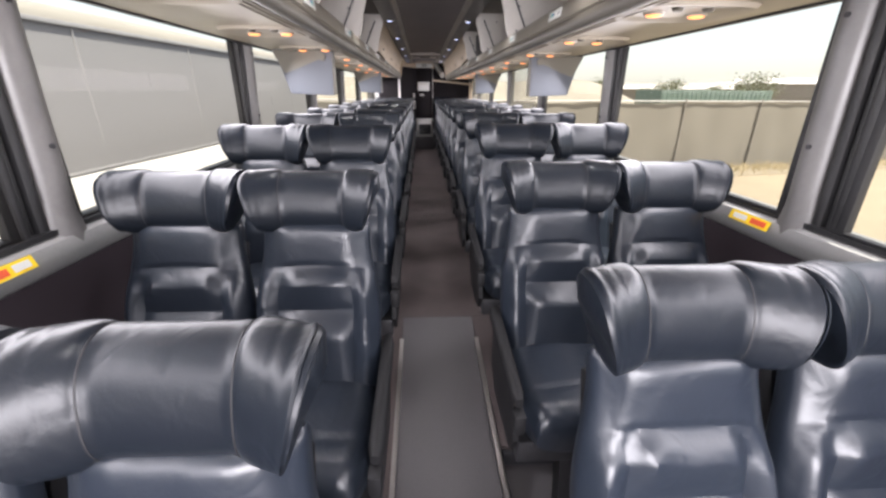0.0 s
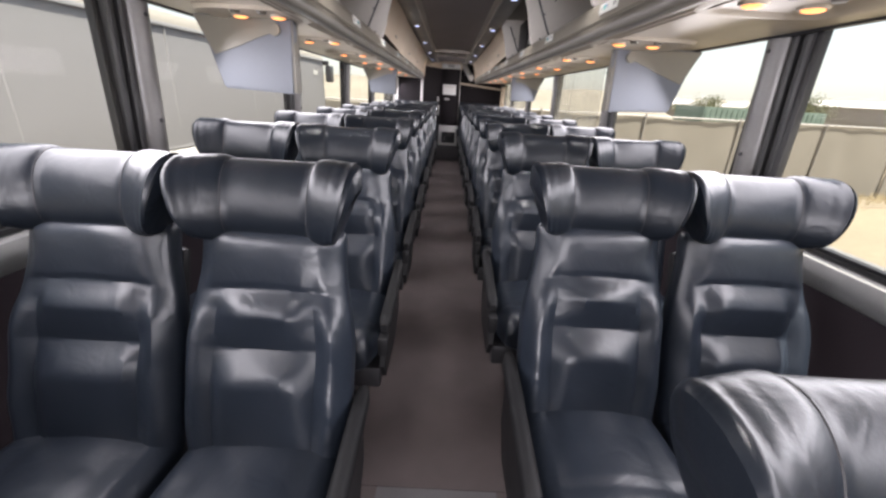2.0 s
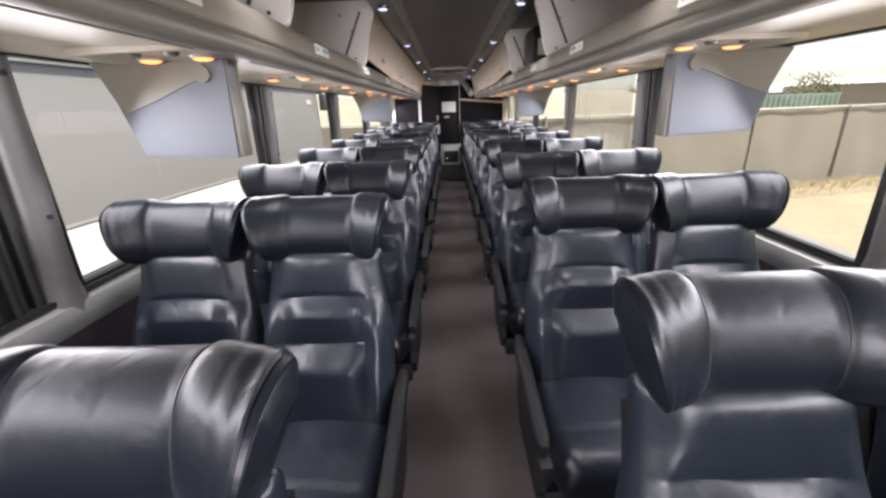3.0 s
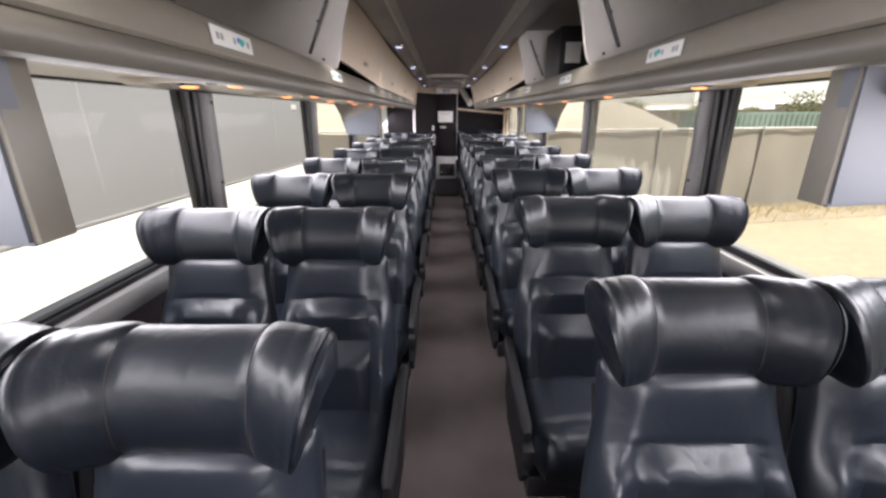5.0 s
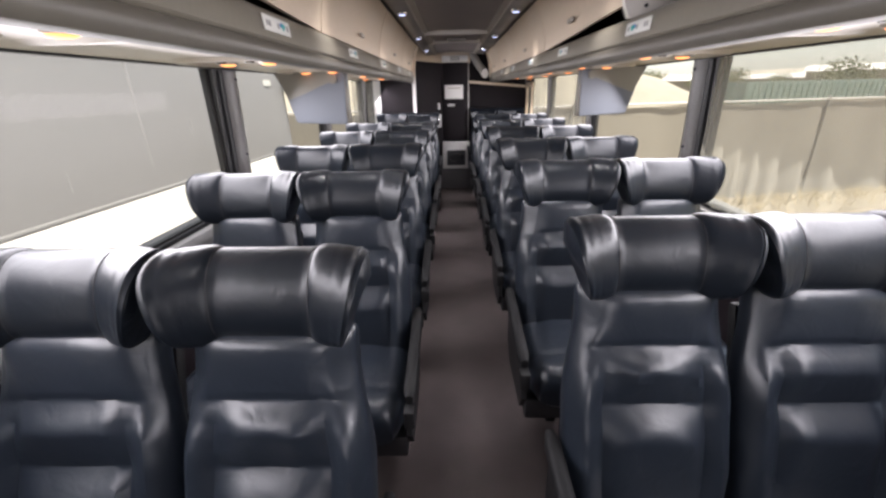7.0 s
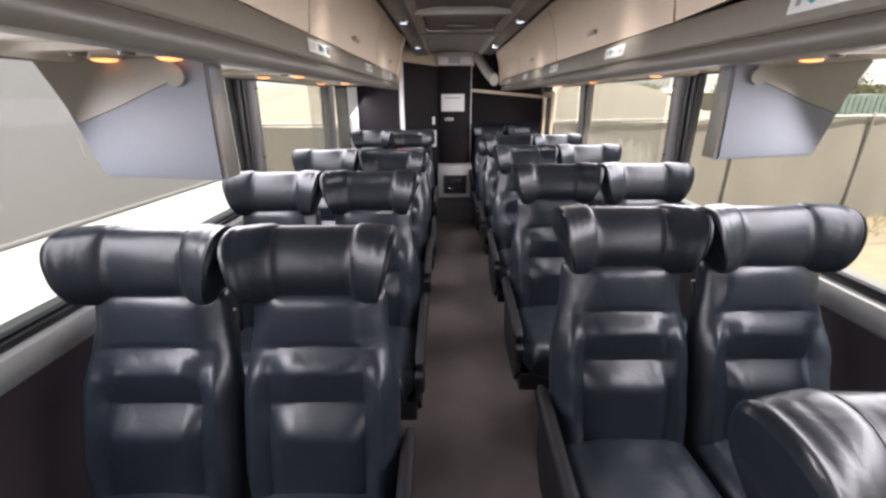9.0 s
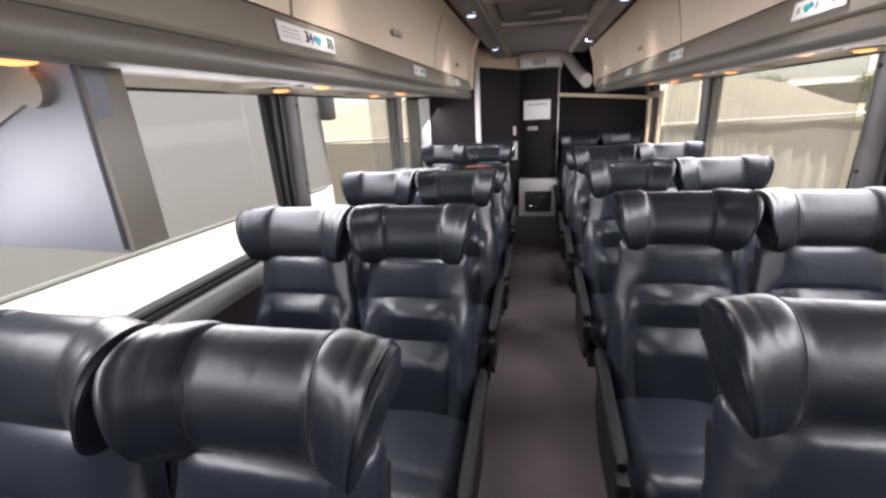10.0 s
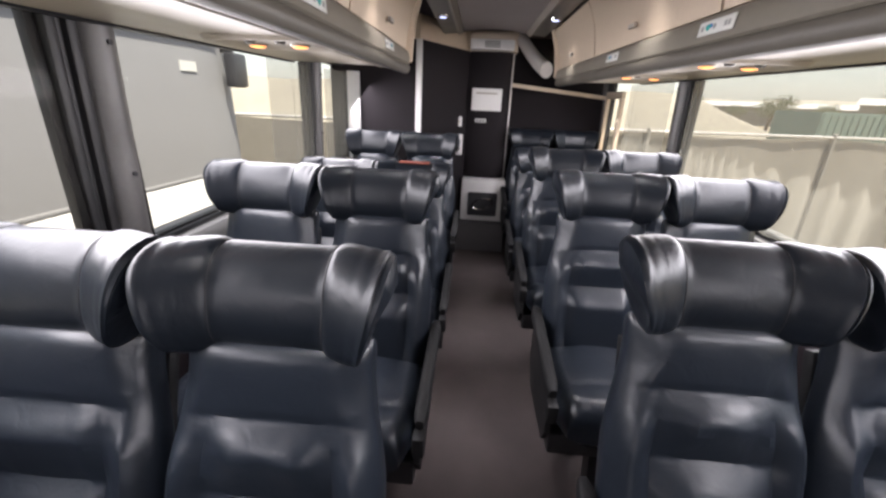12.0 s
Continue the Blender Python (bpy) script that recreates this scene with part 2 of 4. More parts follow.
def prism(bm, poly, a, b, axis="y"):
    """A polygon drawn across the axis and carried along it from a to b."""
    def at(p, q, t):
        return {"y": (p, t, q), "x": (t, p, q), "z": (p, q, t)}[axis]
    one = [bm.verts.new(at(p, q, a)) for p, q in poly]
    two = [bm.verts.new(at(p, q, b)) for p, q in poly]
    for i in range(len(poly)):
        j = (i + 1) % len(poly)
        bm.faces.new((one[i], one[j], two[j], two[i]))
    bm.faces.new(one)
    bm.faces.new(two[::-1])
    return bm


def loft(bm, rings, cap=True):
    rows = [[bm.verts.new(p) for p in ring] for ring in rings]
    n = len(rows[0])
    for a, b in zip(rows, rows[1:]):
        for i in range(n):
            j = (i + 1) % n
            bm.faces.new((a[i], a[j], b[j], b[i]))
    if cap:
        bm.faces.new(rows[0][::-1])
        bm.faces.new(rows[-1])
    return bm


def cylinder(bm, p, q, r, n=16, r2=None):
    p, q = Vector(p), Vector(q)
    turn = (q - p).to_track_quat("Z", "Y").to_matrix()
    ring = lambda c, rad: [c + turn @ Vector((rad * math.cos(k * math.tau / n), rad * math.sin(k * math.tau / n), 0)) for k in range(n)]
    return loft(bm, [ring(p, r), ring(q, r if r2 is None else r2)])


def squircle(t, power):
    c, s = math.cos(t), math.sin(t)
    return math.copysign(abs(c) ** (2 / power), c), math.copysign(abs(s) ** (2 / power), s)


def bump_at(v, c, w):
    return math.exp(-((v - c) / w) ** 2)


# ---- measures of the coach ----
PITCH, RIGHT_SHIFT = 0.845, 0.185
FRONT, BACK, HALF = -2.6, 10.75, 1.17
SILL_Z, RACK_Z = 0.97, 1.655
PILLARS = [-2.54, -0.904, 0.733, 2.36, 3.985, 5.635, 7.281, 8.918, 10.555]


def floor_z(y):
    """The seat platform rises over the first two rows."""
    return -0.165 + 0.165 * min(1.0, max(0.0, y / 1.85))

# ---- floor, walls, roof ----
floor = structure("floor", boxed(-HALF - 0.05, HALF + 0.05, 1.85, BACK, -0.12, 0.0), CARPET, "dark grey carpeted coach floor", "floor")
bm = bmesh.new()
prism(bm, [(FRONT, -0.20), (0.0, -0.20), (1.7, -0.022), (1.848, -0.002), (1.848, -0.12), (FRONT, -0.30)], -0.212, 0.238, "x")
structure("aisle_ramp", bm, RUBBER, "grey vinyl aisle ramp rising to the carpet", "floor")
for x0, x1, y0 in ((-HALF - 0.05, -0.214, FRONT), (0.240, HALF + 0.05, 0.872)):
    bm = bmesh.new()
    line = [(y0, floor_z(y0))] + ([(0.0, -0.165)] if y0 < 0 else []) + [(1.848, -0.001), (1.848, -0.3), (y0, -0.3)]
    prism(bm, line, x0, x1, "x")
    structure("seat_platform", bm, CARPET, "dark carpeted seat platform beside the ramp", "floor", 10)
structure("seat_platform", boxed(0.240, HALF + 0.05, FRONT, 0.868, -0.3, -0.19), RUBBER, "lower grey vinyl floor beside the ramp", "floor")
for x in (-0.213, 0.239):
    bm = bmesh.new()
    prism(bm, [(-1.2, -0.21), (-1.2, -0.155), (0.0, -0.155), (1.62, -0.012), (1.62, -0.06)], x - 0.011, x + 0.011, "x")
    structure("trim", bm, ALU, "worn aluminium edging along the aisle ramp", "trim")

for side, name in ((-1, "wall_left"), (1, "wall_right")):
    s = side
    bm = bmesh.new()
    prism(bm, [(s * 1.20, -0.3), (s * 1.20, 0.88), (s * 1.32, 0.88), (s * 1.32, -0.3)], FRONT, BACK)
    structure(name, bm, WALL_LOW, "dark carpet-covered lower side wall", "wall")
    bm = bmesh.new()
    prism(bm, [(s * 1.205, 0.86), (s * 1.165, 0.885), (s * 1.150, 0.93), (s * 1.160, 0.962), (s * 1.185, 0.972), (s * 1.32, 0.972), (s * 1.32, 0.86)], FRONT, BACK)
    structure("window_sill", bm, SILL, "grey moulded window sill rail along the wall", "sill")
    bm = bmesh.new()
    prism(bm, [(s * 1.178, 0.974), (s * 1.178, 0.99), (s * 1.215, 0.992), (s * 1.215, 0.974)], FRONT, BACK)
    structure("trim", bm, GASKET, "black rubber strip along the window foot", "trim")
    bm = bmesh.new()
    prism(bm, [(s * 1.15, 1.70), (s * 1.15, 2.12), (s * 1.32, 2.12), (s * 1.32, 1.70)], FRONT, BACK)
    structure(name + "_upper", bm, WALL_LOW, "upper side wall behind the racks", "wall")

# roof
bm = bmesh.new()
prism(bm, [(-1.32, 2.12), (-0.9, 2.2), (0.9, 2.2), (1.32, 2.12), (1.32, 2.08), (-1.32, 2.08)], FRONT, BACK)
structure("roof", bm, WALL_LOW, "coach roof shell", "roof")
bm = bmesh.new()
prism(bm, [(-0.255, 2.004), (-0.13, 2.022), (0, 2.028), (0.13, 2.022), (0.255, 2.004), (0.255, 2.05), (-0.255, 2.05)], FRONT, 9.9)
structure("ceiling", bm, CEIL, "grey fabric ceiling panel over the aisle", "ceiling")
for s in (-1, 1):
    bm = bmesh.new()
    prism(bm, [(s * 0.257, 2.0), (s * 0.285, 1.982), (s * 0.30, 1.985), (s * 0.30, 2.05), (s * 0.257, 2.05)], FRONT, 9.9)
    structure("ceiling_trim", bm, CEIL_TRIM, "pale ceiling trim rail", "trim")
    bm = bmesh.new()
    prism(bm, [(s * 0.302, 1.995), (s * 0.405, 1.985), (s * 0.425, 1.998), (s * 0.425, 2.05), (s * 0.302, 2.05)], FRONT, 9.9)
    structure("ceiling_channel", bm, CEIL_BAND, "taupe ceiling channel with spot lamps", "ceiling")

# front and back ends
bm = bmesh.new()
box(bm, -1.32, 1.32, FRONT - 0.12, FRONT, -0.3, 0.75)
box(bm, -1.32, 1.32, FRONT - 0.12, FRONT, 1.98, 2.2)
box(bm, -1.32, -1.17, FRONT - 0.12, FRONT, 0.75, 1.98)
box(bm, 1.17, 1.32, FRONT - 0.12, FRONT, 0.75, 1.98)
structure("wall_front", bm, WALL_LOW, "dark coach front below and beside the windscreen", "wall")
ws = structure("windscreen", boxed(-1.17, 1.17, FRONT - 0.07, FRONT - 0.06, 0.75, 1.98), CLEAR, "clear coach windscreen", "window")
ws.visible_shadow = False
structure("wall_back", boxed(-1.32, 1.32, BACK, BACK + 0.12, -0.2, 2.2), BLACK_PANEL, "black carpeted rear wall", "wall")


# windows with their pillars
def window(s, y0, y1, number):
    root = tagged(new("window_%d" % number), "tinted coach side window in black rubber", "window", "side windows", "structure")
    root.matrix_basis = pose(s * 1.2, (y0 + y1) / 2, SILL_Z)
    h = (y1 - y0) / 2
    bm = bmesh.new()
    box(bm, 0.010, 0.016, -h, h, 0.0, 0.75)
    pane = part("pane", bm, GLASS, root, smooth=0)
    pane.visible_shadow = False
    bm = bmesh.new()
    for a, b, c, d in ((-h, -h + 0.03, 0.0, 0.74), (h - 0.03, h, 0.0, 0.74), (-h, h, 0.0, 0.03), (-h, h, 0.70, 0.74)):
        box(bm, -0.02, 0.008, a, b, c + 0.02, d, 0.006)
    part("window_frame", bm, GASKET, root)
    return root


number = 1
for s in (-1, 1):
    for a, b in zip(PILLARS, PILLARS[1:]):
        window(s, a + 0.095, b - 0.095, number)
        number += 1
    for y in PILLARS[1:]:
        root = tagged(new("pillar"), "grey window pillar with a black rubber channel", "pillar", "window pillars", "structure")
        root.matrix_basis = pose(s * 1.195, y, 0.90)
        lean = -0.028
        bm = bmesh.new()
        ring = lambda z, t: [(s * (t + p), q, z) for p, q in ((0.016 - t, 0.0), (0.0, 0.004), (-0.022, 0.02), (-0.03, 0.05), (-0.022, 0.082), (0.0, 0.098), (0.016 - t, 0.10))]
        loft(bm, [ring(z, lean * (z / 0.8)) for z in (0.0, 0.04, 0.4, 0.8)])
        foot = [[(s * (t + p * k), 0.05 + (q - 0.05) * k, z) for p, q in ((0.016, 0.0), (0.0, 0.004), (-0.022, 0.02), (-0.03, 0.05), (-0.022, 0.082), (0.0, 0.098), (0.016, 0.10))] for z, k, t in ((0.03, 1.45, 0), (0.08, 1.3, 0), (0.13, 1.12, 0), (0.17, 1.03, -0.004))]
        loft(bm, foot)
        part("column", bm, PILLAR, root)
        bm = bmesh.new()
        for q0, q1, dx in ((-0.10, -0.066, 0.0), (-0.066, -0.04, 0.014), (-0.04, -0.004, 0.002)):
            sect = lambda z: [(s * (lean * (z / 0.8) + dx + p), q, z) for p, q in ((0.016 - dx - lean * (z / 0.8), q0), (0.0, q0 + 0.003), (-0.004, q0 + 0.008), (-0.004, q1 - 0.008), (0.0, q1 - 0.003), (0.016 - dx - lean * (z / 0.8), q1))]
            loft(bm, [sect(0.05), sect(0.8)])
        part("rubber_channel", bm, GASKET, root)
        for z in (0.33, 0.7):
            bm = bmesh.new()
            cylinder(bm, (s * (lean * z / 0.8 - 0.027), 0.05, z), (s * (lean * z / 0.8 - 0.034), 0.05, z), 0.008, 10)
            part("screw", bm, STEEL, root)

# ---- luggage racks ----
RACK_END = {-1: 8.55, 1: 9.6}
OPEN_END = {-1: 3.87, 1: 4.95}
DIVIDERS = {-1: (-1.9, -0.9, 0.3, 1.5, 2.68, 3.87), 1: (-2.3, -1.1, 0.1, 1.3, 2.51, 3.73, 4.95)}
DOOR = ((0.505, 1.728), (0.496, 1.80), (0.482, 1.87), (0.458, 1.94), (0.432, 1.985))
for s in (-1, 1):
    end = RACK_END[s]
    bm = bmesh.new()
    prism(bm, [(s * x, z) for x, z in ((1.149, 1.648), (0.60, 1.640), (0.56, 1.632), (0.56, 1.69), (1.149, 1.69))], FRONT, end)
    structure("rack_underside", bm, UNDER, "pale glossy underside of the luggage rack", "luggage rack")
    for rib in (0.585, 0.610, 0.635):
        bm = bmesh.new()
        prism(bm, [(s * x, z) for x, z in ((rib, 1.637), (rib + 0.004, 1.632), (rib + 0.010, 1.632), (rib + 0.014, 1.638))], FRONT, end)
        structure("trim", bm, UNDER, "pale rib along the rack underside", "trim")
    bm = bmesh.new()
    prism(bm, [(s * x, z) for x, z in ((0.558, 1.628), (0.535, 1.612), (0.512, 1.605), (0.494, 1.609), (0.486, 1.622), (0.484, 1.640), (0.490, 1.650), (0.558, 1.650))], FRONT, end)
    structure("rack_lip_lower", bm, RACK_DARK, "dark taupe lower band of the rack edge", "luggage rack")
    bm = bmesh.new()
    prism(bm, [(s * x, z) for x, z in ((0.53, 1.652), (0.492, 1.652), (0.485, 1.658), (0.486, 1.69), (0.494, 1.716), (0.504, 1.724), (0.53, 1.724))], FRONT, end)
    structure("rack_lip", bm, RACK, "taupe rack edge carrying the seat tags", "luggage rack")
    bm = bmesh.new()
    prism(bm, [(s * x, z) for x, z in ((0.53, 1.692), (1.148, 1.692), (1.148, 2.076), (0.44, 2.076), (0.44, 2.052), (1.12, 2.052), (1.12, 1.71), (0.53, 1.71))], FRONT, end)
    structure("rack_bin", bm, BIN, "grey lining of the luggage bins", "luggage rack")
    bm = bmesh.new()
    prism(bm, [(s * x, z) for x, z in ((1.152, 1.640), (1.131, 1.641), (1.127, 1.6465), (1.152, 1.647))], FRONT, end)
    structure("trim", bm, GASKET, "dark strip between rack and windows", "trim")

    def divider(y):
        root = tagged(new("rack_divider"), "light grey curved divider plate between open luggage bins", "rack divider", "rack dividers")
        root.matrix_basis = pose(0, y, 0)
        curve = [(0.50, 1.732), (0.488, 1.76), (0.478, 1.80), (0.466, 1.86), (0.45, 1.92), (0.43, 1.975), (0.44, 2.05), (1.118, 2.05), (1.118, 1.712), (0.53, 1.712)]
        bm = bmesh.new()
        prism(bm, [(s * x, z) for x, z in curve], -0.012, 0.012)
        part("plate", bm, PLATE, root, smooth=20)
        for x, z in ((0.55, 1.76), (0.56, 1.90), (0.62, 1.98)):
            bm = bmesh.new()
            cylinder(bm, (s * x, -0.012, z), (s * x, -0.017, z), 0.006, 8)
            part("rivet", bm, STEEL, root)
        bm = bmesh.new()
        cylinder(bm, (s * 0.60, -0.03, 1.78), (s * 0.50, -0.05, 1.99), 0.006, 8)
        part("gas_strut", bm, STEEL, root, "thin dark gas strut")
        return root

    for y in DIVIDERS[s]:
        divider(y)

    def bin_door(y0, y1, ajar):
        root = tagged(new("rack_door"), "cream curved luggage rack door standing slightly ajar" if ajar else "closed cream curved luggage rack door", "rack door", "rack doors")
        inner = [(x + 0.016, z + 0.002) for x, z in DOOR]
        poly = [(s * x, z) for x, z in (*DOOR, *inner[::-1])]
        bm = bmesh.new()
        prism(bm, poly, -(y1 - y0) / 2 + 0.006, (y1 - y0) / 2 - 0.006)
        m = pose(0, (y0 + y1) / 2, 0)
        if ajar:
            m = pose(0, y1, 1.73, -ajar) @ pose(0, (y0 - y1) / 2, -1.73)
        root.matrix_basis = m
        part("panel", bm, CREAM, root, smooth=30)
        bm = bmesh.new()
        box(bm, s * 0.488, s * 0.476, -0.035, 0.035, 1.775, 1.792, 0.003)
        part("latch", bm, CEIL_TRIM, root)
        return root

    y = OPEN_END[s]
    while y < end - 0.3:
        y1 = min(y + 1.215, end)
        bin_door(y, y1, 2.2 if y < OPEN_END[s] + 0.1 else 0.0)
        y = y1
    end_cap = bmesh.new()
    prism(end_cap, [(s * x, z) for x, z in ((0.515, 1.655), (0.475, 1.67), (0.47, 1.75), (0.455, 1.87), (0.42, 1.99), (0.5, 2.07), (1.148, 2.07), (1.148, 1.66))], end, end + 0.03)
    structure("rack_end", end_cap, CREAM, "rounded cream end cap of the luggage rack", "luggage rack", 25)


# ---- seats ----
def headrest_ring(x, half, grow=1.0, n=36):
    """One section of the roll; its wings turn forward beyond the seams."""
    u = abs(x) / half
    wing = 1 / (1 + math.exp(-(abs(x) - 0.104) / 0.006))
    turn_in = min(1.0, max(0.0, (abs(x) - 0.086) / 0.115))
    forward = 0.068 * turn_in ** 1.35
    h = (0.092 + 0.010 * wing) * grow
    d = (0.064 + 0.006 * wing) * grow
    seam = sum(0.030 * bump_at(x, c, 0.0035) for c in (0.100, -0.100)) + 0.010 * bump_at(abs(x), 0.150, 0.003)
    rim = 0.020 * bump_at(half - abs(x), 0.010, 0.004) - 0.014 * bump_at(half - abs(x), 0.020, 0.004)
    ring = []
    for k in range(n):
        p, q = squircle(k * math.tau / n, 2.35)
        lump = 1 - seam + rim + 0.016 * noise.noise((x * 11, p * 2.0, q * 2.0 + 3)) + 0.003 * noise.noise((x * 30, p * 2.0, q * 2.0 + 8))
        low = 1 - 0.20 * u ** 7 if q < 0 else 1 - 0.02 * u ** 7
        ring.append((x + 0.024 * q * (x / half) ** 3, 0.03 - forward * (0.70 - 0.30 * p) * (0.84 + 0.16 * q) + (d * p + 0.02 * q) * lump, 1.138 + h * q * lump * low))
    return ring


def headrest_mesh(half, steps=80):
    rings = []
    for k in range(steps + 1):
        x = half * (2 * k / steps - 1)
        edge = half - abs(x)
        grow = 1.0
        if edge < 0.016:
            grow = 0.92 + 0.08 * math.sqrt(max(0.0, 1 - (1 - edge / 0.016) ** 2))
        rings.append(headrest_ring(x, half, grow))
    for sgn, at in ((-1, 0), (1, len(rings))):
        rings.insert(at, headrest_ring(sgn * half, half, 0.86))
        rings.insert(at if sgn < 0 else at + 1, headrest_ring(sgn * (half + 0.003), half, 0.45))
    return loft(bmesh.new(), rings)


BACK_FOOT, BACK_HEAD = Vector((0, -0.165, 0.44)), Vector((0, 0.03, 1.06))


def ledge(v, foot, top, peak=0.44):
    """A pad that starts with a ledge at its top and sinks away towards its foot."""
    t = (top - v) / (top - foot)
    if t <= 0 or t >= 1:
        return 0.0
    rise = min(1.0, t / peak)
    return rise * rise * (3 - 2 * rise) * (1 - t) ** 0.7


def back_relief(u, v, seed):
    side = 1 / (1 + math.exp(-(abs(u) - 0.57) / 0.048))
    high = 1 / (1 + math.exp(-(abs(u) - 0.78) / 0.06))
    pads = (1 - side) * (0.050 * ledge(v, 0.548, 0.775, 0.48) + 0.056 * ledge(v, 0.12, 0.572, 0.38))
    yoke = (1 - high) * 0.034 * ledge(v, 0.70, 1.10)
    bolster = 0.036 * bump_at(abs(u), 0.80, 0.17) * (1 / (1 + math.exp((v - 0.70) / 0.03))) * min(1.0, 0.35 + 2.2 * v)
    line = -0.008 * bump_at(abs(u), 0.60, 0.025) * bump_at(v, 0.38, 0.28)
    line -= 0.004 * bump_at(v, 0.780 - 0.03 * u * u, 0.010) * (1 - high)
    folds = 0.003 * noise.noise((u * 9 + seed, v * 3.0, seed)) + 0.004 * noise.noise((u * 3, v * 9, seed + 5)) * side
    rays = 0.0030 * math.sin(46 * (v + 0.30 * abs(u)) + seed) * bump_at(v, 0.75, 0.06) * bump_at(abs(u), 0.66, 0.14)
    gather = (0.0052 if seed < 3.3 or seed > 4.6 else 0.0095) * math.sin(64 * u + seed * 3 + 2 * noise.noise((u * 5, v * 5, seed))) * (bump_at(v, 0.67, 0.07) + bump_at(v, 0.46, 0.06)) * (1 - side)
    return pads + yoke + bolster + line + folds + rays + gather


def backrest_mesh(seed, rows=88, n=56):
    bm = bmesh.new()
    rings = []
    axis = BACK_HEAD - BACK_FOOT
    out = Vector((0, -axis.z, axis.y)).normalized()
    for k in range(rows + 1):
        v = k / rows
        g = min(1.0, max(0.0, (0.92 - v) / 0.40))
        w = 0.178 + 0.033 * g * g * (3 - 2 * g) - 0.012 * max(0, 0.25 - v) / 0.25
        d = 0.052
        ends = min(v, 1 - v)
        if ends < 0.05:
            shrink = math.sqrt(max(0.0, 1 - (1 - ends / 0.05) ** 2))
            d *= 0.45 + 0.55 * shrink
            w *= 0.965 + 0.035 * shrink
        c = BACK_FOOT + axis * v
        ring = []
        for i in range(n):
            p, q = squircle(i * math.tau / n, 3.2)
            pos = c + Vector((w * p, 0, 0)) + out * (d * q)
            if q > 0.05:
                pos += out * back_relief(p, v, seed) * min(1, q * 1.3)
            ring.append(pos)
        rings.append(ring)
    return loft(bm, rings)


def cushion_mesh(seed, rows=34, n=40):
    bm = bmesh.new()
    rings = []
    for k in range(rows + 1):
        t = k / rows
        y = -0.10 - 0.47 * t
        w = 0.200 + 0.010 * math.sin(math.pi * t) - 0.022 * max(0, t - 0.82) / 0.18
        h, zc = 0.088, 0.472 + 0.012 * t
        lead = 1 - t
        if lead < 0.16:
            r = math.sqrt(max(0.0, 1 - (1 - lead / 0.16) ** 2))
            h *= 0.50 + 0.50 * r
            zc -= 0.016 * (1 - r)
        ring = []
        for i in range(n):
            p, q = squircle(i * math.tau / n, 3.0)
            lift = 0.0
            if q > 0:
                lift = 0.014 * bump_at(abs(p), 0.82, 0.18) + 0.008 * bump_at(p, 0, 0.5) - 0.010 * bump_at(abs(p), 0.62, 0.035) - 0.006 * bump_at(t, 0.72, 0.02)
                lift += 0.004 * noise.noise((p * 3, t * 5, seed))
            ring.append((w * p, y, zc + h * q + lift * max(0, q)))
        rings.append(ring)
    return loft(bm, rings)


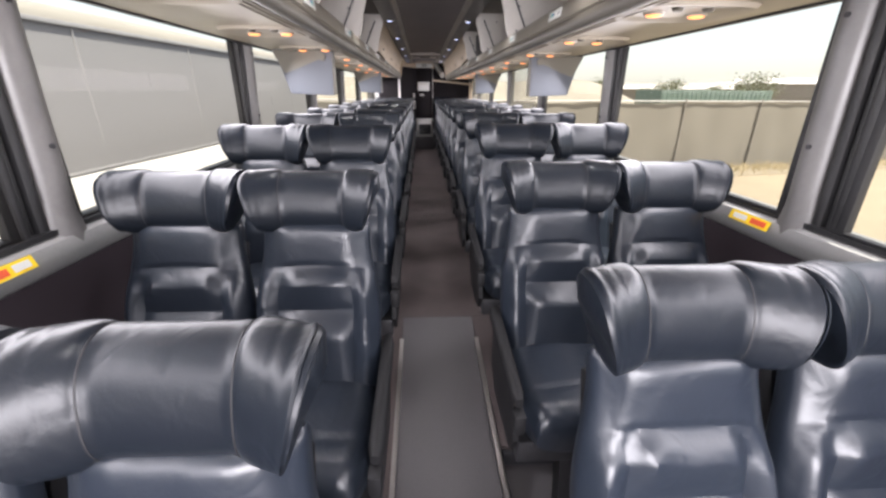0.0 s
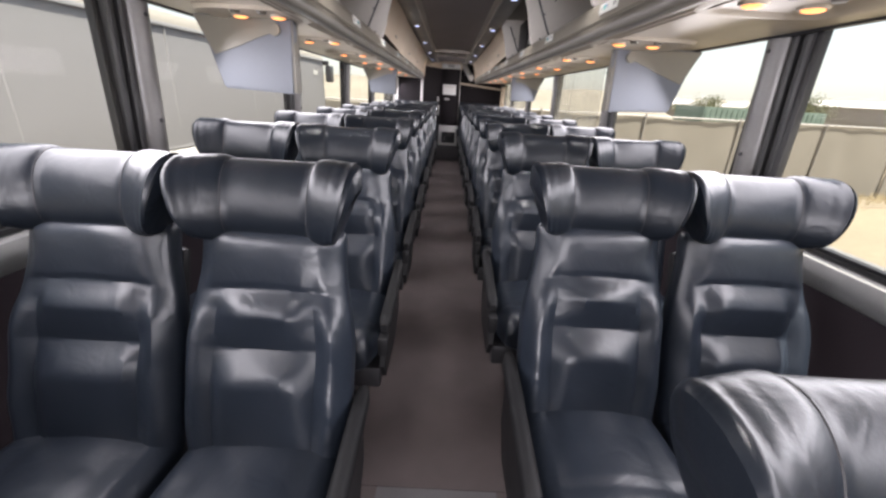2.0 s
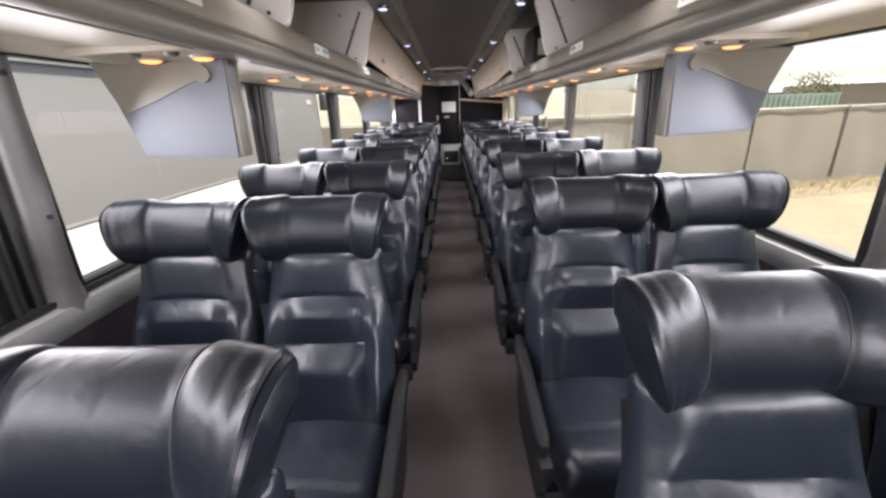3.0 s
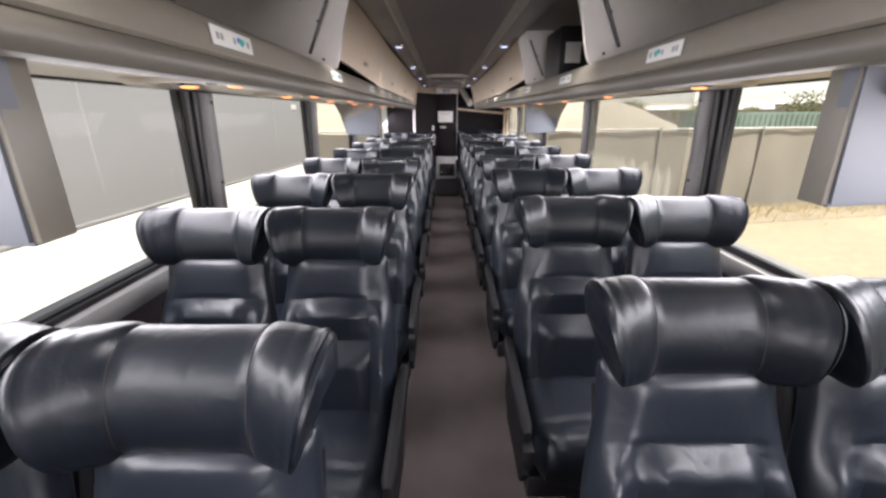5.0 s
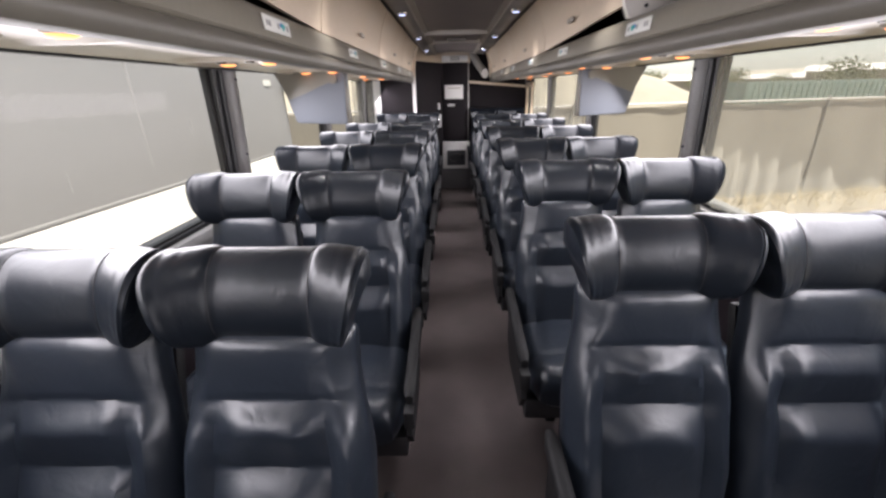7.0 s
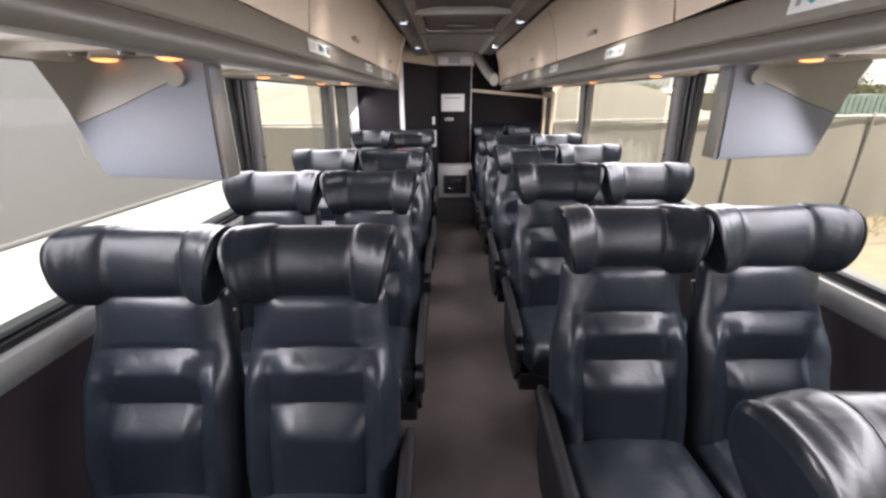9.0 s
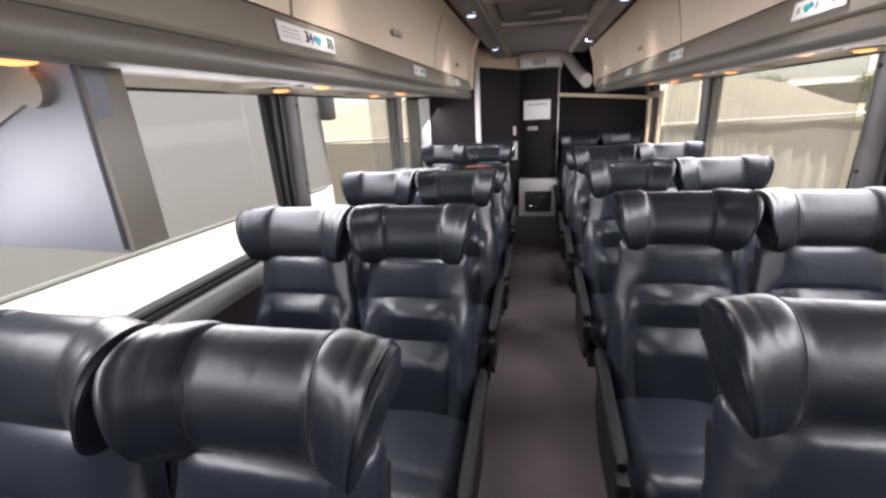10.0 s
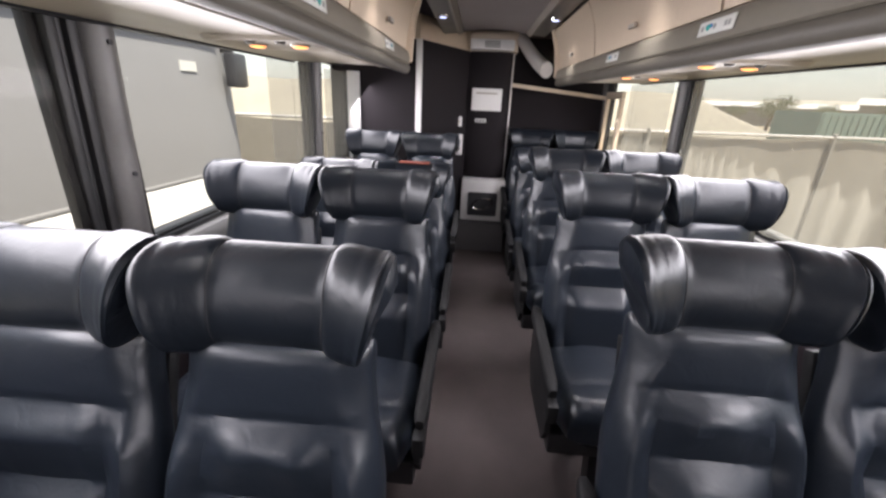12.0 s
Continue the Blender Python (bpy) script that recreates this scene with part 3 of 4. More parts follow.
def seat_pair(side, seed, label):
    """A double seat that faces the front; side -1: the aisle lies towards +x."""
    a = -side
    root = thing("coach_seat_pair", label, "coach seat", "coach seats")
    for k, x in enumerate((0.215 * a, -0.215 * a)):
        sd = seed + 7 * k
        part("cushion", cushion_mesh(sd), LEATHER, root).location.x = x
        b = part("backrest", backrest_mesh(sd), LEATHER, root)
        b.location.x = x
        h = part("headrest", headrest_mesh(0.192), LEATHER_ROLL, root, "rolled leather headrest with stitched wings")
        h.location.x = x
        for c in (0.100, -0.100):
            bm = bmesh.new()
            ring = headrest_ring(c, 0.192)
            rings = []
            for i in range(len(ring)):
                p = Vector(ring[i])
                o = (p - Vector((c, 0.02, 1.138))).normalized()
                rings.append([p + o * 0.0012 + Vector((dx, 0, 0)) + o * dz for dx, dz in ((-0.0016, 0), (0, 0.0012), (0.0016, 0), (0, -0.002))])
            rings.append(rings[0])
            loft(bm, rings, False)
            part("seam", bm, SEAM, h)
        bm = bmesh.new()
        axis = (BACK_HEAD - BACK_FOOT).normalized()
        m = Matrix.Translation((BACK_FOOT + BACK_HEAD) / 2 + Vector((0, 0.058, -0.01))) @ pose(0, 0, 0, -math.degrees(math.atan2(axis.y, axis.z)))
        box(bm, -0.166, 0.166, -0.012, 0.022, -0.30, 0.25, 0.012, m)
        part("back_shell", bm, SHELL, root, "black plastic seat-back shell").location.x = x
    # aisle armrest with its hinge
    bm = bmesh.new()
    rings = []
    for k in range(15):
        t = k / 14
        y = -0.07 - 0.47 * t
        z = 0.655 - 0.060 * t
        e = min(t, 1 - t)
        g = 0.6 + 0.4 * math.sqrt(max(0, 1 - (1 - min(e, 0.06) / 0.06) ** 2))
        rings.append([(p * 0.021 * g, y, z + q * 0.027 * g) for p, q in (squircle(i * math.tau / 16, 3) for i in range(16))])
    loft(bm, rings)
    arm = part("armrest", bm, ARM, root, "black padded aisle armrest")
    arm.location.x = a * 0.450
    bm = bmesh.new()
    box(bm, -0.019, 0.019, -0.575, -0.52, 0.500, 0.572, 0.012)
    part("armrest_knob", bm, SHELL, arm)
    bm = bmesh.new()
    prism(bm, [(-0.08, 0.62), (-0.14, 0.63), (-0.46, 0.57), (-0.50, 0.40), (-0.46, 0.33), (-0.16, 0.33), (-0.08, 0.42)], -0.010, 0.010, "x")
    part("side_panel", bm, SHELL, root, "black plastic side cover").location.x = a * 0.438
    bm = bmesh.new()
    box(bm, -0.43, 0.43, -0.50, -0.12, 0.30, 0.392, 0.012)
    part("seat_frame", bm, STEEL, root)
    bm = bmesh.new()
    prism(bm, [(-0.52, -0.03), (-0.46, 0.30), (-0.20, 0.30), (-0.14, -0.03), (-0.20, -0.03), (-0.25, 0.22), (-0.41, 0.22), (-0.46, -0.03)], -0.022, 0.022, "x")
    part("leg", bm, STEEL, root).location.x = a * 0.24
    bm = bmesh.new()
    box(bm, -0.025, 0.025, -0.58, -0.14, 0.24, 0.30, 0.005)
    part("wall_bracket", bm, STEEL, root).location.x = -a * 0.445
    return root


SEAT_LABELS = ("black leather double coach seat with rolled headrests", "creased black leather double coach seat with rolled headrests", "shiny black leather double coach seat with stitched headrests")
for side, count in ((-1, 12), (1, 13)):
    shift = RIGHT_SHIFT if side > 0 else 0.0
    x = side * 0.655
    masters = []
    for k in range(3):
        masters.append(seat_pair(side, 1.7 * k + (0.5 if side > 0 else 0), SEAT_LABELS[k]))
    rng = random.Random(5 + side)
    for n in range(count):
        low = -0.10 if n == count - 2 else (-0.165, -0.095, -0.015)[n] if n < 3 else 0.0
        m = pose(x, n * PITCH + shift, low, 0, 0, rng.uniform(-0.6, 0.6))
        if n < 3:
            masters[n].matrix_basis = m
            continue
        seat = copy_thing(masters[n % 3], m)
        if n == count - 2:
            seat["label"] = "black leather double coach seat with a worn red-brown headrest top"
            bm = bmesh.new()
            loft(bm, [[(x0, 0.045 + 0.036 * math.cos(a), 1.232 + 0.007 * math.sin(a)) for a in (j * math.tau / 10 for j in range(10))] for x0 in (-0.085, -0.03, 0.03, 0.085)])
            part("worn_patch", bm, RED_VINYL, seat, "worn red-brown leather patch").location.x = -side * 0.215

# ---- rear end: toilet compartment and rear shelf ----
bm = bmesh.new()
prism(bm, [(-1.30, 9.62), (-0.56, 9.62), (-0.20, 10.36), (-0.20, 10.74), (-1.30, 10.74)], 0.0, 1.905, "z")
structure("toilet_wall", bm, BLACK_PANEL, "black carpeted toilet compartment wall", "wall", 20)
structure("trim", boxed(-0.60, -0.555, 9.585, 9.617, 0.0, 1.905, 0.006), WHITE, "white corner strip of the toilet wall", "trim")
structure("trim", boxed(-1.16, -1.06, 9.59, 9.617, 0.95, 1.66, 0.006), WHITE, "white strip beside the rear window", "trim")
structure("toilet_step", boxed(-0.24, 0.25, 10.14, 10.74, 0.0, 0.298, 0.01), RUBBER, "dark step below the toilet door", "step")
door = tagged(new("door_1"), "black toilet door with a white notice", "door", "", "structure")
door.matrix_basis = pose(0.01, 10.36, 0.735)
bm = bmesh.new()
arc = [(-0.205, 0.0), (-0.16, -0.018), (-0.08, -0.034), (0.0, -0.04), (0.08, -0.034), (0.16, -0.012), (0.19, 0.03), (0.205, 0.08), (0.205, 0.2), (-0.205, 0.2)]
loft(bm, [[(x, y, z) for x, y in arc] for z in (0.0, 1.17)])
part("door_leaf", bm, BLACK_PANEL, door)
part("door_edge", boxed(0.196, 0.209, 0.02, 0.034, 0.0, 1.17, 0.003), ALU, door, "worn metal door edge")
part("notice", boxed(-0.17, 0.115, -0.052, -0.044, 0.65, 0.852, 0.003), WHITE, door, "white printed notice plate")
part("notice_bar", boxed(-0.13, 0.07, -0.056, -0.053, 0.80, 0.815), CEIL_TRIM, door)
part("small_plate", boxed(-0.125, -0.02, -0.05, -0.043, 0.54, 0.575, 0.002), TAG, door, "small lettered plate")
for k in range(3):
    part("letter_bar", boxed(-0.11 + 0.028 * k, -0.095 + 0.028 * k, -0.053, -0.051, 0.548, 0.566), INK, door)
latch = thing("door_lock", "white plastic door lock with a dark recess", "lock", m=pose(-0.268, 10.215, 0.965))
part("lock_body", boxed(-0.045, 0.045, -0.03, 0.03, 0.0, 0.20, 0.015), WHITE, latch)
part("handle", boxed(-0.012, 0.012, -0.052, -0.036, 0.03, 0.165, 0.006), CHROME, latch, "chrome door handle")
part("recess", boxed(-0.022, 0.022, -0.036, -0.028, 0.045, 0.15, 0.006), INK, latch)
switch = thing("switch_plate", "white switch plate on the black wall", "switch", m=pose(-0.275, 10.225, 1.235))
part("plate", boxed(-0.035, 0.035, -0.012, 0.012, 0.0, 0.09, 0.004), WHITE, switch)
part("button", boxed(-0.012, 0.012, -0.018, -0.011, 0.03, 0.06, 0.002), CEIL_TRIM, switch)

bin_box = thing("waste_bin", "white box with a dark oval flap under the toilet door", "bin", m=pose(0.01, 10.30, 0.30))
bm = bmesh.new()
box(bm, -0.22, 0.22, -0.07, 0.2, 0.0, 0.43, 0.02)
part("body", bm, WHITE, bin_box)
part("dark_panel", boxed(-0.15, 0.15, -0.08, -0.068, 0.06, 0.30, 0.02), INK, bin_box, "dark recessed panel")
bm = bmesh.new()
rings = []
for k in range(25):
    a = k * math.tau / 24
    c = Vector((0.10 * math.cos(a), -0.088, 0.18 + 0.055 * math.sin(a) + 0.02 * math.cos(a)))
    o = Vector((math.cos(a), 0, math.sin(a)))
    rings.append([c + o * 0.008, c + Vector((0, -0.006, 0)), c - o * 0.008, c + Vector((0, 0.01, 0))])
loft(bm, rings, False)
part("oval_ring", bm, CHROME, bin_box, "chrome oval ring")

head = thing("overhead_vent", "white vent housing above the toilet door", "vent", m=pose(0.0, 10.28, 1.91))
part("housing", boxed(-0.20, 0.20, -0.05, 0.08, 0.0, 0.09, 0.015), WHITE, head)
for k in range(4):
    part("slat", boxed(-0.07, 0.07, -0.056, -0.049, 0.02 + 0.015 * k, 0.028 + 0.015 * k), RACK_DARK, head)

bm = bmesh.new()
rings = []
for k in range(13):
    t = k / 12
    c = Vector((0.27 + 0.14 * math.sin(t * 1.57), 10.36 - 0.75 * t, 2.02 - 0.30 * t - 0.05 * math.sin(t * 3.14)))
    rings.append([c + Vector((0.05 * math.cos(a), 0, 0.06 * math.sin(a))) for a in (j * math.tau / 12 for j in range(12))])
loft(bm, rings)
tagged(finish("air_duct", bm, PLATE), "curved grey duct beside the rack end", "air duct")

structure("wall_rear_seat", boxed(0.222, 1.19, 10.58, 10.74, 0.0, 1.56), BLACK_PANEL, "black partition behind the rear seats", "wall")
bm = bmesh.new()
prism(bm, [(0.222, 1.615), (1.19, 1.525), (1.19, 1.56), (0.222, 1.65)], 10.50, 10.578)
structure("trim", bm, CREAM, "cream edge along the rear partition", "trim")
bm = bmesh.new()
for a, b, c, d in ((9.98, 10.44, 1.0, 1.06), (9.98, 10.44, 1.54, 1.60), (9.98, 10.03, 1.062, 1.538), (10.39, 10.44, 1.062, 1.538)):
    box(bm, 1.13, 1.165, a, b, c, d, 0.008)
structure("trim", bm, CREAM, "cream frame around the small rear window", "trim")
bm = bmesh.new()
prism(bm, [(-1.30, 9.60), (-0.57, 9.60), (-0.205, 10.34), (0.24, 10.34), (0.24, 10.74), (-1.30, 10.74)], 1.908, 2.076, "z")
structure("ceiling_end", bm, CREAM, "cream panel above the toilet wall", "trim", 20)

# ---- ceiling hatch and spots ----
hatch = thing("roof_hatch", "grey roof hatch with a pale frame in the ceiling", "roof hatch", m=pose(0, 7.86, 2.0))
bm = bmesh.new()
for a, b, c, d in ((-0.275, 0.275, -0.34, -0.29), (-0.275, 0.275, 0.29, 0.34), (-0.275, -0.235, -0.29, 0.29), (0.235, 0.275, -0.29, 0.29)):
    box(bm, a, b, c, d, -0.022, 0.02, 0.008)
part("frame", bm, CEIL_TRIM, hatch)
part("lid", boxed(-0.22, 0.22, -0.27, 0.27, -0.012, 0.02, 0.012), CEIL, hatch, "grey hatch lid")
part("handle", boxed(-0.09, 0.09, -0.02, 0.02, -0.04, -0.012, 0.01), RACK_DARK, hatch, "dark hatch handle")
bm = bmesh.new()
prism(bm, [(-0.275, -0.018), (0, 0.0), (0.275, -0.018), (0.275, 0.02), (-0.275, 0.02)], 0.52, 0.56)
part("cross_rib", bm, CEIL_TRIM, hatch)


def spot(x, y):
    root = thing("ceiling_spot", "small round ceiling spot with a chrome ring", "ceiling lamp", "ceiling spots", pose(x, y, 1.985))
    bm = bmesh.new()
    cylinder(bm, (0, 0, 0.01), (0, 0, -0.008), 0.034, 20, 0.028)
    part("ring", bm, CHROME, root)
    bm = bmesh.new()
    cylinder(bm, (0, 0, -0.006), (0, 0, -0.011), 0.021, 16)
    part("lens", bm, LAMP_COOL, root, "faintly lit lens")
    return root


for s in (-1, 1):
    first = None
    for k in range(8):
        y = 9.12 - 1.345 * k
        if first is None:
            first = spot(s * 0.36, y)
        else:
            copy_thing(first, pose(s * 0.36, y, 1.985))


# ---- passenger service units under the racks ----
def service_unit():
    root = thing("service_unit", "pale reading-lamp unit with two warm lamps", "reading lamp", "reading lamps")
    bm = bmesh.new()
    loft(bm, [[(p * w, q * d, z) for p, q in (squircle(i * math.tau / 28, 4) for i in range(28))] for w, d, z in ((0.20, 0.17, 0.004), (0.19, 0.16, -0.010), (0.165, 0.135, -0.010), (0.15, 0.12, -0.002))])
    part("housing", bm, UNDER, root)
    for x in (-0.075, 0.075):
        bm = bmesh.new()
        cylinder(bm, (x, 0.03, 0.0), (x, 0.03, -0.009), 0.037, 18, 0.031)
        bezel = part("bezel", bm, UNDER, root)
        bm = bmesh.new()
        loft(bm, [[(x + 0.026 * math.cos(e) * math.cos(a), 0.03 + 0.026 * math.cos(e) * math.sin(a), -0.009 - 0.006 * math.sin(e)) for a in (j * math.tau / 16 for j in range(16))] for e in (0.0, 0.4, 0.8, 1.2, 1.5)])
        part("lens", bm, LAMP_WARM, bezel, "glowing orange lens")
    for x in (-0.05, 0.05):
        bm = bmesh.new()
        cylinder(bm, (x, -0.07, 0.0), (x, -0.07, -0.012), 0.02, 14, 0.014)
        part("air_nozzle", bm, RACK_DARK, root)
    return root


units = {}
for s, count in ((-1, 11), (1, 12)):
    for n in range(-1, count):
        y = n * PITCH + (RIGHT_SHIFT if s > 0 else 0)
        if y > RACK_END[s] - 0.2:
            continue
        m = pose(s * 0.79, y, 1.641, 0, 0.6 * s)
        if s not in units:
            units[s] = service_unit()
            units[s].matrix_basis = m
        else:
            copy_thing(units[s], m)


# ---- seat tags on the rack edge ----
def numeral(text, x, z, size, parent, flip):
    cu = bpy.data.curves.new("numeral", "FONT")
    cu.body, cu.size, cu.extrude, cu.align_x, cu.align_y = text, size, 0.0006, "CENTER", "CENTER"
    ob = new("numeral", cu)
    me = bpy.data.meshes.new_from_object(ob)
    bpy.data.objects.remove(ob)
    me.materials.append(INK)
    ob = new("numeral", me)
    ob.parent = parent
    ob.matrix_basis = pose(0.0035 * flip, x, z, 90, 0, 90 * flip)
    return ob


def seat_tag(s, y, number=None):
    f = -s
    root = thing("seat_tag", "white seat number tag with a teal mark" if number is None else "white seat tag reading 34 and 33 with a teal mark", "seat tag", "seat tags")
    root.matrix_basis = pose(s * 0.4835, y, 1.688) @ pose(0, 0, 0, 0, s * 6.0, 0)
    w = 0.108 if number else 0.082
    part("card", boxed(0.0, f * 0.002, -w, w, -0.017, 0.017, 0.0006), TAG, root)
    bm = bmesh.new()
    loft(bm, [[(f * t, 0.034 + 0.011 * math.cos(a) + 0.004 * math.sin(2 * a), 0.008 * math.sin(a)) for a in (j * math.tau / 14 for j in range(14))] for t in (0.001, 0.0032)])
    part("teal_mark", bm, TEAL, root)
    bm = bmesh.new()
    loft(bm, [[(f * t, 0.022 + 0.007 * math.cos(a), 0.004 + 0.005 * math.sin(a) + 0.002 * math.cos(a)) for a in (j * math.tau / 12 for j in range(12))] for t in (0.001, 0.0030)])
    part("blue_mark", bm, BLUE, root)
    if number:
        numeral(number[0], -0.005, 0, 0.03, root, f)
        numeral(number[1], 0.082, 0, 0.03, root, f)
        for k in range(3):
            part("print_line", boxed(f * 0.002, f * 0.003, -0.098, -0.04, -0.008 + 0.007 * k, -0.006 + 0.007 * k), CEIL_TRIM, root)
    else:
        for p in ((-0.066, -0.057), (-0.051, -0.042), (0.0, 0.008), (0.058, 0.067)):
            part("print_bar", boxed(f * 0.002, f * 0.003, p[0], p[1], -0.006, 0.006), SILL, root)
    return root


for s in (-1, 1):
    for n in range(-1, 11):
        y = n * PITCH - 0.445 + (RIGHT_SHIFT if s > 0 else 0)
        if FRONT + 0.3 < y < RACK_END[s] - 0.2:
            seat_tag(s, y, ("34", "33") if (s < 0 and n == 8) else None)


# ---- monitors below the racks ----
def monitor(s, y, x=0.93):
    root = thing("ceiling_monitor", "blue-grey fold-down monitor hanging under the luggage rack", "monitor", "monitors", pose(s * x, y, 1.643))
    outer = [(-0.165, -0.292), (0.142, -0.280), (0.150, -0.20), (0.180, -0.12), (0.240, 0.0), (-0.175, 0.0)]
    bm = bmesh.new()
    prism(bm, [(s * x, z) for x, z in outer], 0.0, 0.045)
    bmesh.ops.bevel(bm, geom=[e for e in bm.edges], offset=0.008, segments=2, affect="EDGES")
    part("housing", bm, MONITOR, root, "blue-grey plastic monitor back", 30)
    bm = bmesh.new()
    prism(bm, [(s * x, z) for x, z in ((-0.11, -0.004), (-0.095, -0.055), (-0.02, -0.082), (0.06, -0.115), (0.160, -0.15), (0.178, -0.11), (0.230, -0.004))], -0.005, 0.004)
    bmesh.ops.bevel(bm, geom=[e for e in bm.edges], offset=0.002, segments=2, affect="EDGES")
    part("mount_cover", bm, MONITOR_TOP, root, "beige sloping mount cover", 30)
    bm = bmesh.new()
    cylinder(bm, (s * -0.10, -0.014, -0.045), (s * -0.10, 0.0, -0.045), 0.024, 20)
    part("pivot", bm, MONITOR_TOP, root)
    part("edge_band", boxed(-0.172 * s, -0.158 * s, 0.006, 0.072, -0.288, -0.006, 0.005), MONITOR_TOP, root, "beige plastic edge of the monitor")
    part("screen", boxed(-0.14 * s, 0.13 * s, 0.044, 0.05, -0.25, -0.04, 0.002), INK, root)
    return root


monitor(-1, 2.62, 0.855)
monitor(1, 2.88)
monitor(-1, 5.97, 0.825)
monitor(1, 6.27)

# ---- curtains ----
def curtain(s, y0, y1, mat, folds):
    bm = bmesh.new()
    n = int(folds * 14)
    rows = []
    for k in range(n + 1):
        t = k / n
        y = y0 + (y1 - y0) * t
        phase = math.tau * folds * (t + 0.03 * math.sin(9 * t))
        d = 0.009 * math.sin(phase) + 0.002 * math.sin(2.3 * phase + 1)
        rows.append([(s * (1.150 + d * g), y + 0.004 * math.sin(5 * z), z) for z, g in ((1.645, 0.7), (1.45, 0.9), (1.2, 1.0), (1.0, 1.1))])
    verts = [[bm.verts.new(p) for p in r] for r in rows]
    for a, b in zip(verts, verts[1:]):
        for i in range(3):
            bm.faces.new((a[i], a[i + 1], b[i + 1], b[i]))
    ob = finish("curtain", bm, mat)
    return tagged(ob, "pleated grey curtain hanging in the coach window", "curtain", "curtains")


curtain(1, 4.10, 5.52, CURTAIN, 11)
curtain(1, 7.40, 8.80, CURTAIN, 11)
curtain(1, 9.05, 9.85, CURTAIN, 7)
curtain(-1, 8.25, 8.80, CURTAIN, 6)
curtain(-1, 9.05, 9.55, CURTAIN, 5)


# ---- box in the open bin, stickers, vent ----
bx = thing("equipment_box", "black equipment box with stickers in the open bin", "box", m=pose(0.62, 4.55, 1.711))
part("case", boxed(-0.06, 0.42, -0.16, 0.16, 0.0, 0.27, 0.01), SHELL, bx)
part("paper_label", boxed(-0.03, 0.05, -0.163, -0.159, 0.09, 0.19), TAG, bx, "white paper label")
bm = bmesh.new()
cylinder(bm, (0.15, -0.159, 0.12), (0.15, -0.163, 0.12), 0.035, 20)
part("round_sticker", bm, TAG, bx, "round white sticker")


def sticker(s, y, length, pale=False):
    root = thing("sill_sticker", "worn pale exit sticker on the sill" if pale else "yellow exit sticker with red print on the sill", "sticker", "sill stickers")
    root.matrix_basis = pose(s * 1.149, y, 0.945) @ pose(0, 0, 0, 0, s * 18, 0)
    f = -s
    part("film", boxed(f * 0.004, f * 0.0055, -length / 2, length / 2, -0.018, 0.018), TAG if pale else YELLOW, root)
    part("print_band", boxed(f * 0.0056, f * 0.0066, -length * 0.42, -length * 0.05, -0.010, 0.010), FADED if pale else RED, root)
    part("print_band", boxed(f * 0.0056, f * 0.0066, length * 0.05, length * 0.40, -0.010, 0.010), FADED if pale else TAG, root)


sticker(1, 0.92, 0.19)
sticker(1, 1.25, 0.06)
sticker(1, 2.1, 0.16)
sticker(-1, 0.53, 0.14)
sticker(-1, 6.30, 0.20, True)

grille = thing("floor_vent", "black louvred heater vent in the platform riser", "vent", m=pose(0.40, 0.868, -0.188))
part("frame", boxed(-0.15, 0.20, -0.012, 0.0, 0.004, 0.086, 0.003), STEEL, grille)
for k in range(6):
    part("louvre", boxed(-0.135, 0.185, -0.02, -0.011, 0.012 + 0.012 * k, 0.018 + 0.012 * k), INK, grille)

# ---- outdoors ----
GROUND_Z = -1.35
ground = structure("ground", boxed(-900, 900, -900, 900, GROUND_Z - 0.5, GROUND_Z), SAND, "pale dusty sand lot under the coach", "ground")
bm = bmesh.new()
prism(bm, [(-1.4, 10.95), (45, 19.8), (45, 21.6), (-1.4, 12.6)], GROUND_Z + 0.002, GROUND_Z + 0.015, "z")
structure("verge", bm, VERGE, "dry grassy ground before the fence", "verge")
structure("pavement", boxed(-9.0, -1.5, -30, 11.6, GROUND_Z, GROUND_Z + 0.02), CONCRETE, "bright concrete strip beside the coach", "pavement")


def fence_stretch(x, y, turn, bays, bay=3.41, first=0.0):
    """A screened fence; its bays run along its own x from the first post."""
    root = thing("fence", "chain-link fence with grey privacy screen", "fence", "fence stretches", pose(x, y, GROUND_Z, 0, 0, turn))
    for k in range(bays + 1):
        a0 = first + bay * k
        bm = bmesh.new()
        cylinder(bm, (0, -0.06, 0), (0, -0.06, 2.50), 0.035, 10)
        cylinder(bm, (0, -0.06, 2.50), (0, -0.06, 2.53), 0.045, 10, 0.02)
        part("post", bm, POST, root).location.x = a0
        if k == bays:
            break
        h = 2.40 + 0.03 * math.sin(k * 2.1)
        rows = []
        for i in range(17):
            t = i / 16
            sag = 0.10 * math.sin(math.pi * t) * (0.5 + 0.4 * math.sin(k * 1.7))
            rows.append([(a0 + bay * t, 0.035 * math.sin(3 * t * math.pi + k) * math.sin(math.pi * v) + 0.012 * math.sin(17 * t + 2 * v), 0.05 + (h - sag) * v) for v in (0, 0.25, 0.5, 0.75, 1)])
        bm = bmesh.new()
        vs = [[bm.verts.new(p) for p in r] for r in rows]
        for a, b in zip(vs, vs[1:]):
            for i in range(4):
                bm.faces.new((a[i], a[i + 1], b[i + 1], b[i]))
        part("screen", bm, MESH, root)
    bm = bmesh.new()
    cylinder(bm, (first, -0.06, 2.46), (first + bay * bays, -0.06, 2.46), 0.024, 8)
    part("rail", bm, RAIL, root, "pale galvanised top rail")
    return root


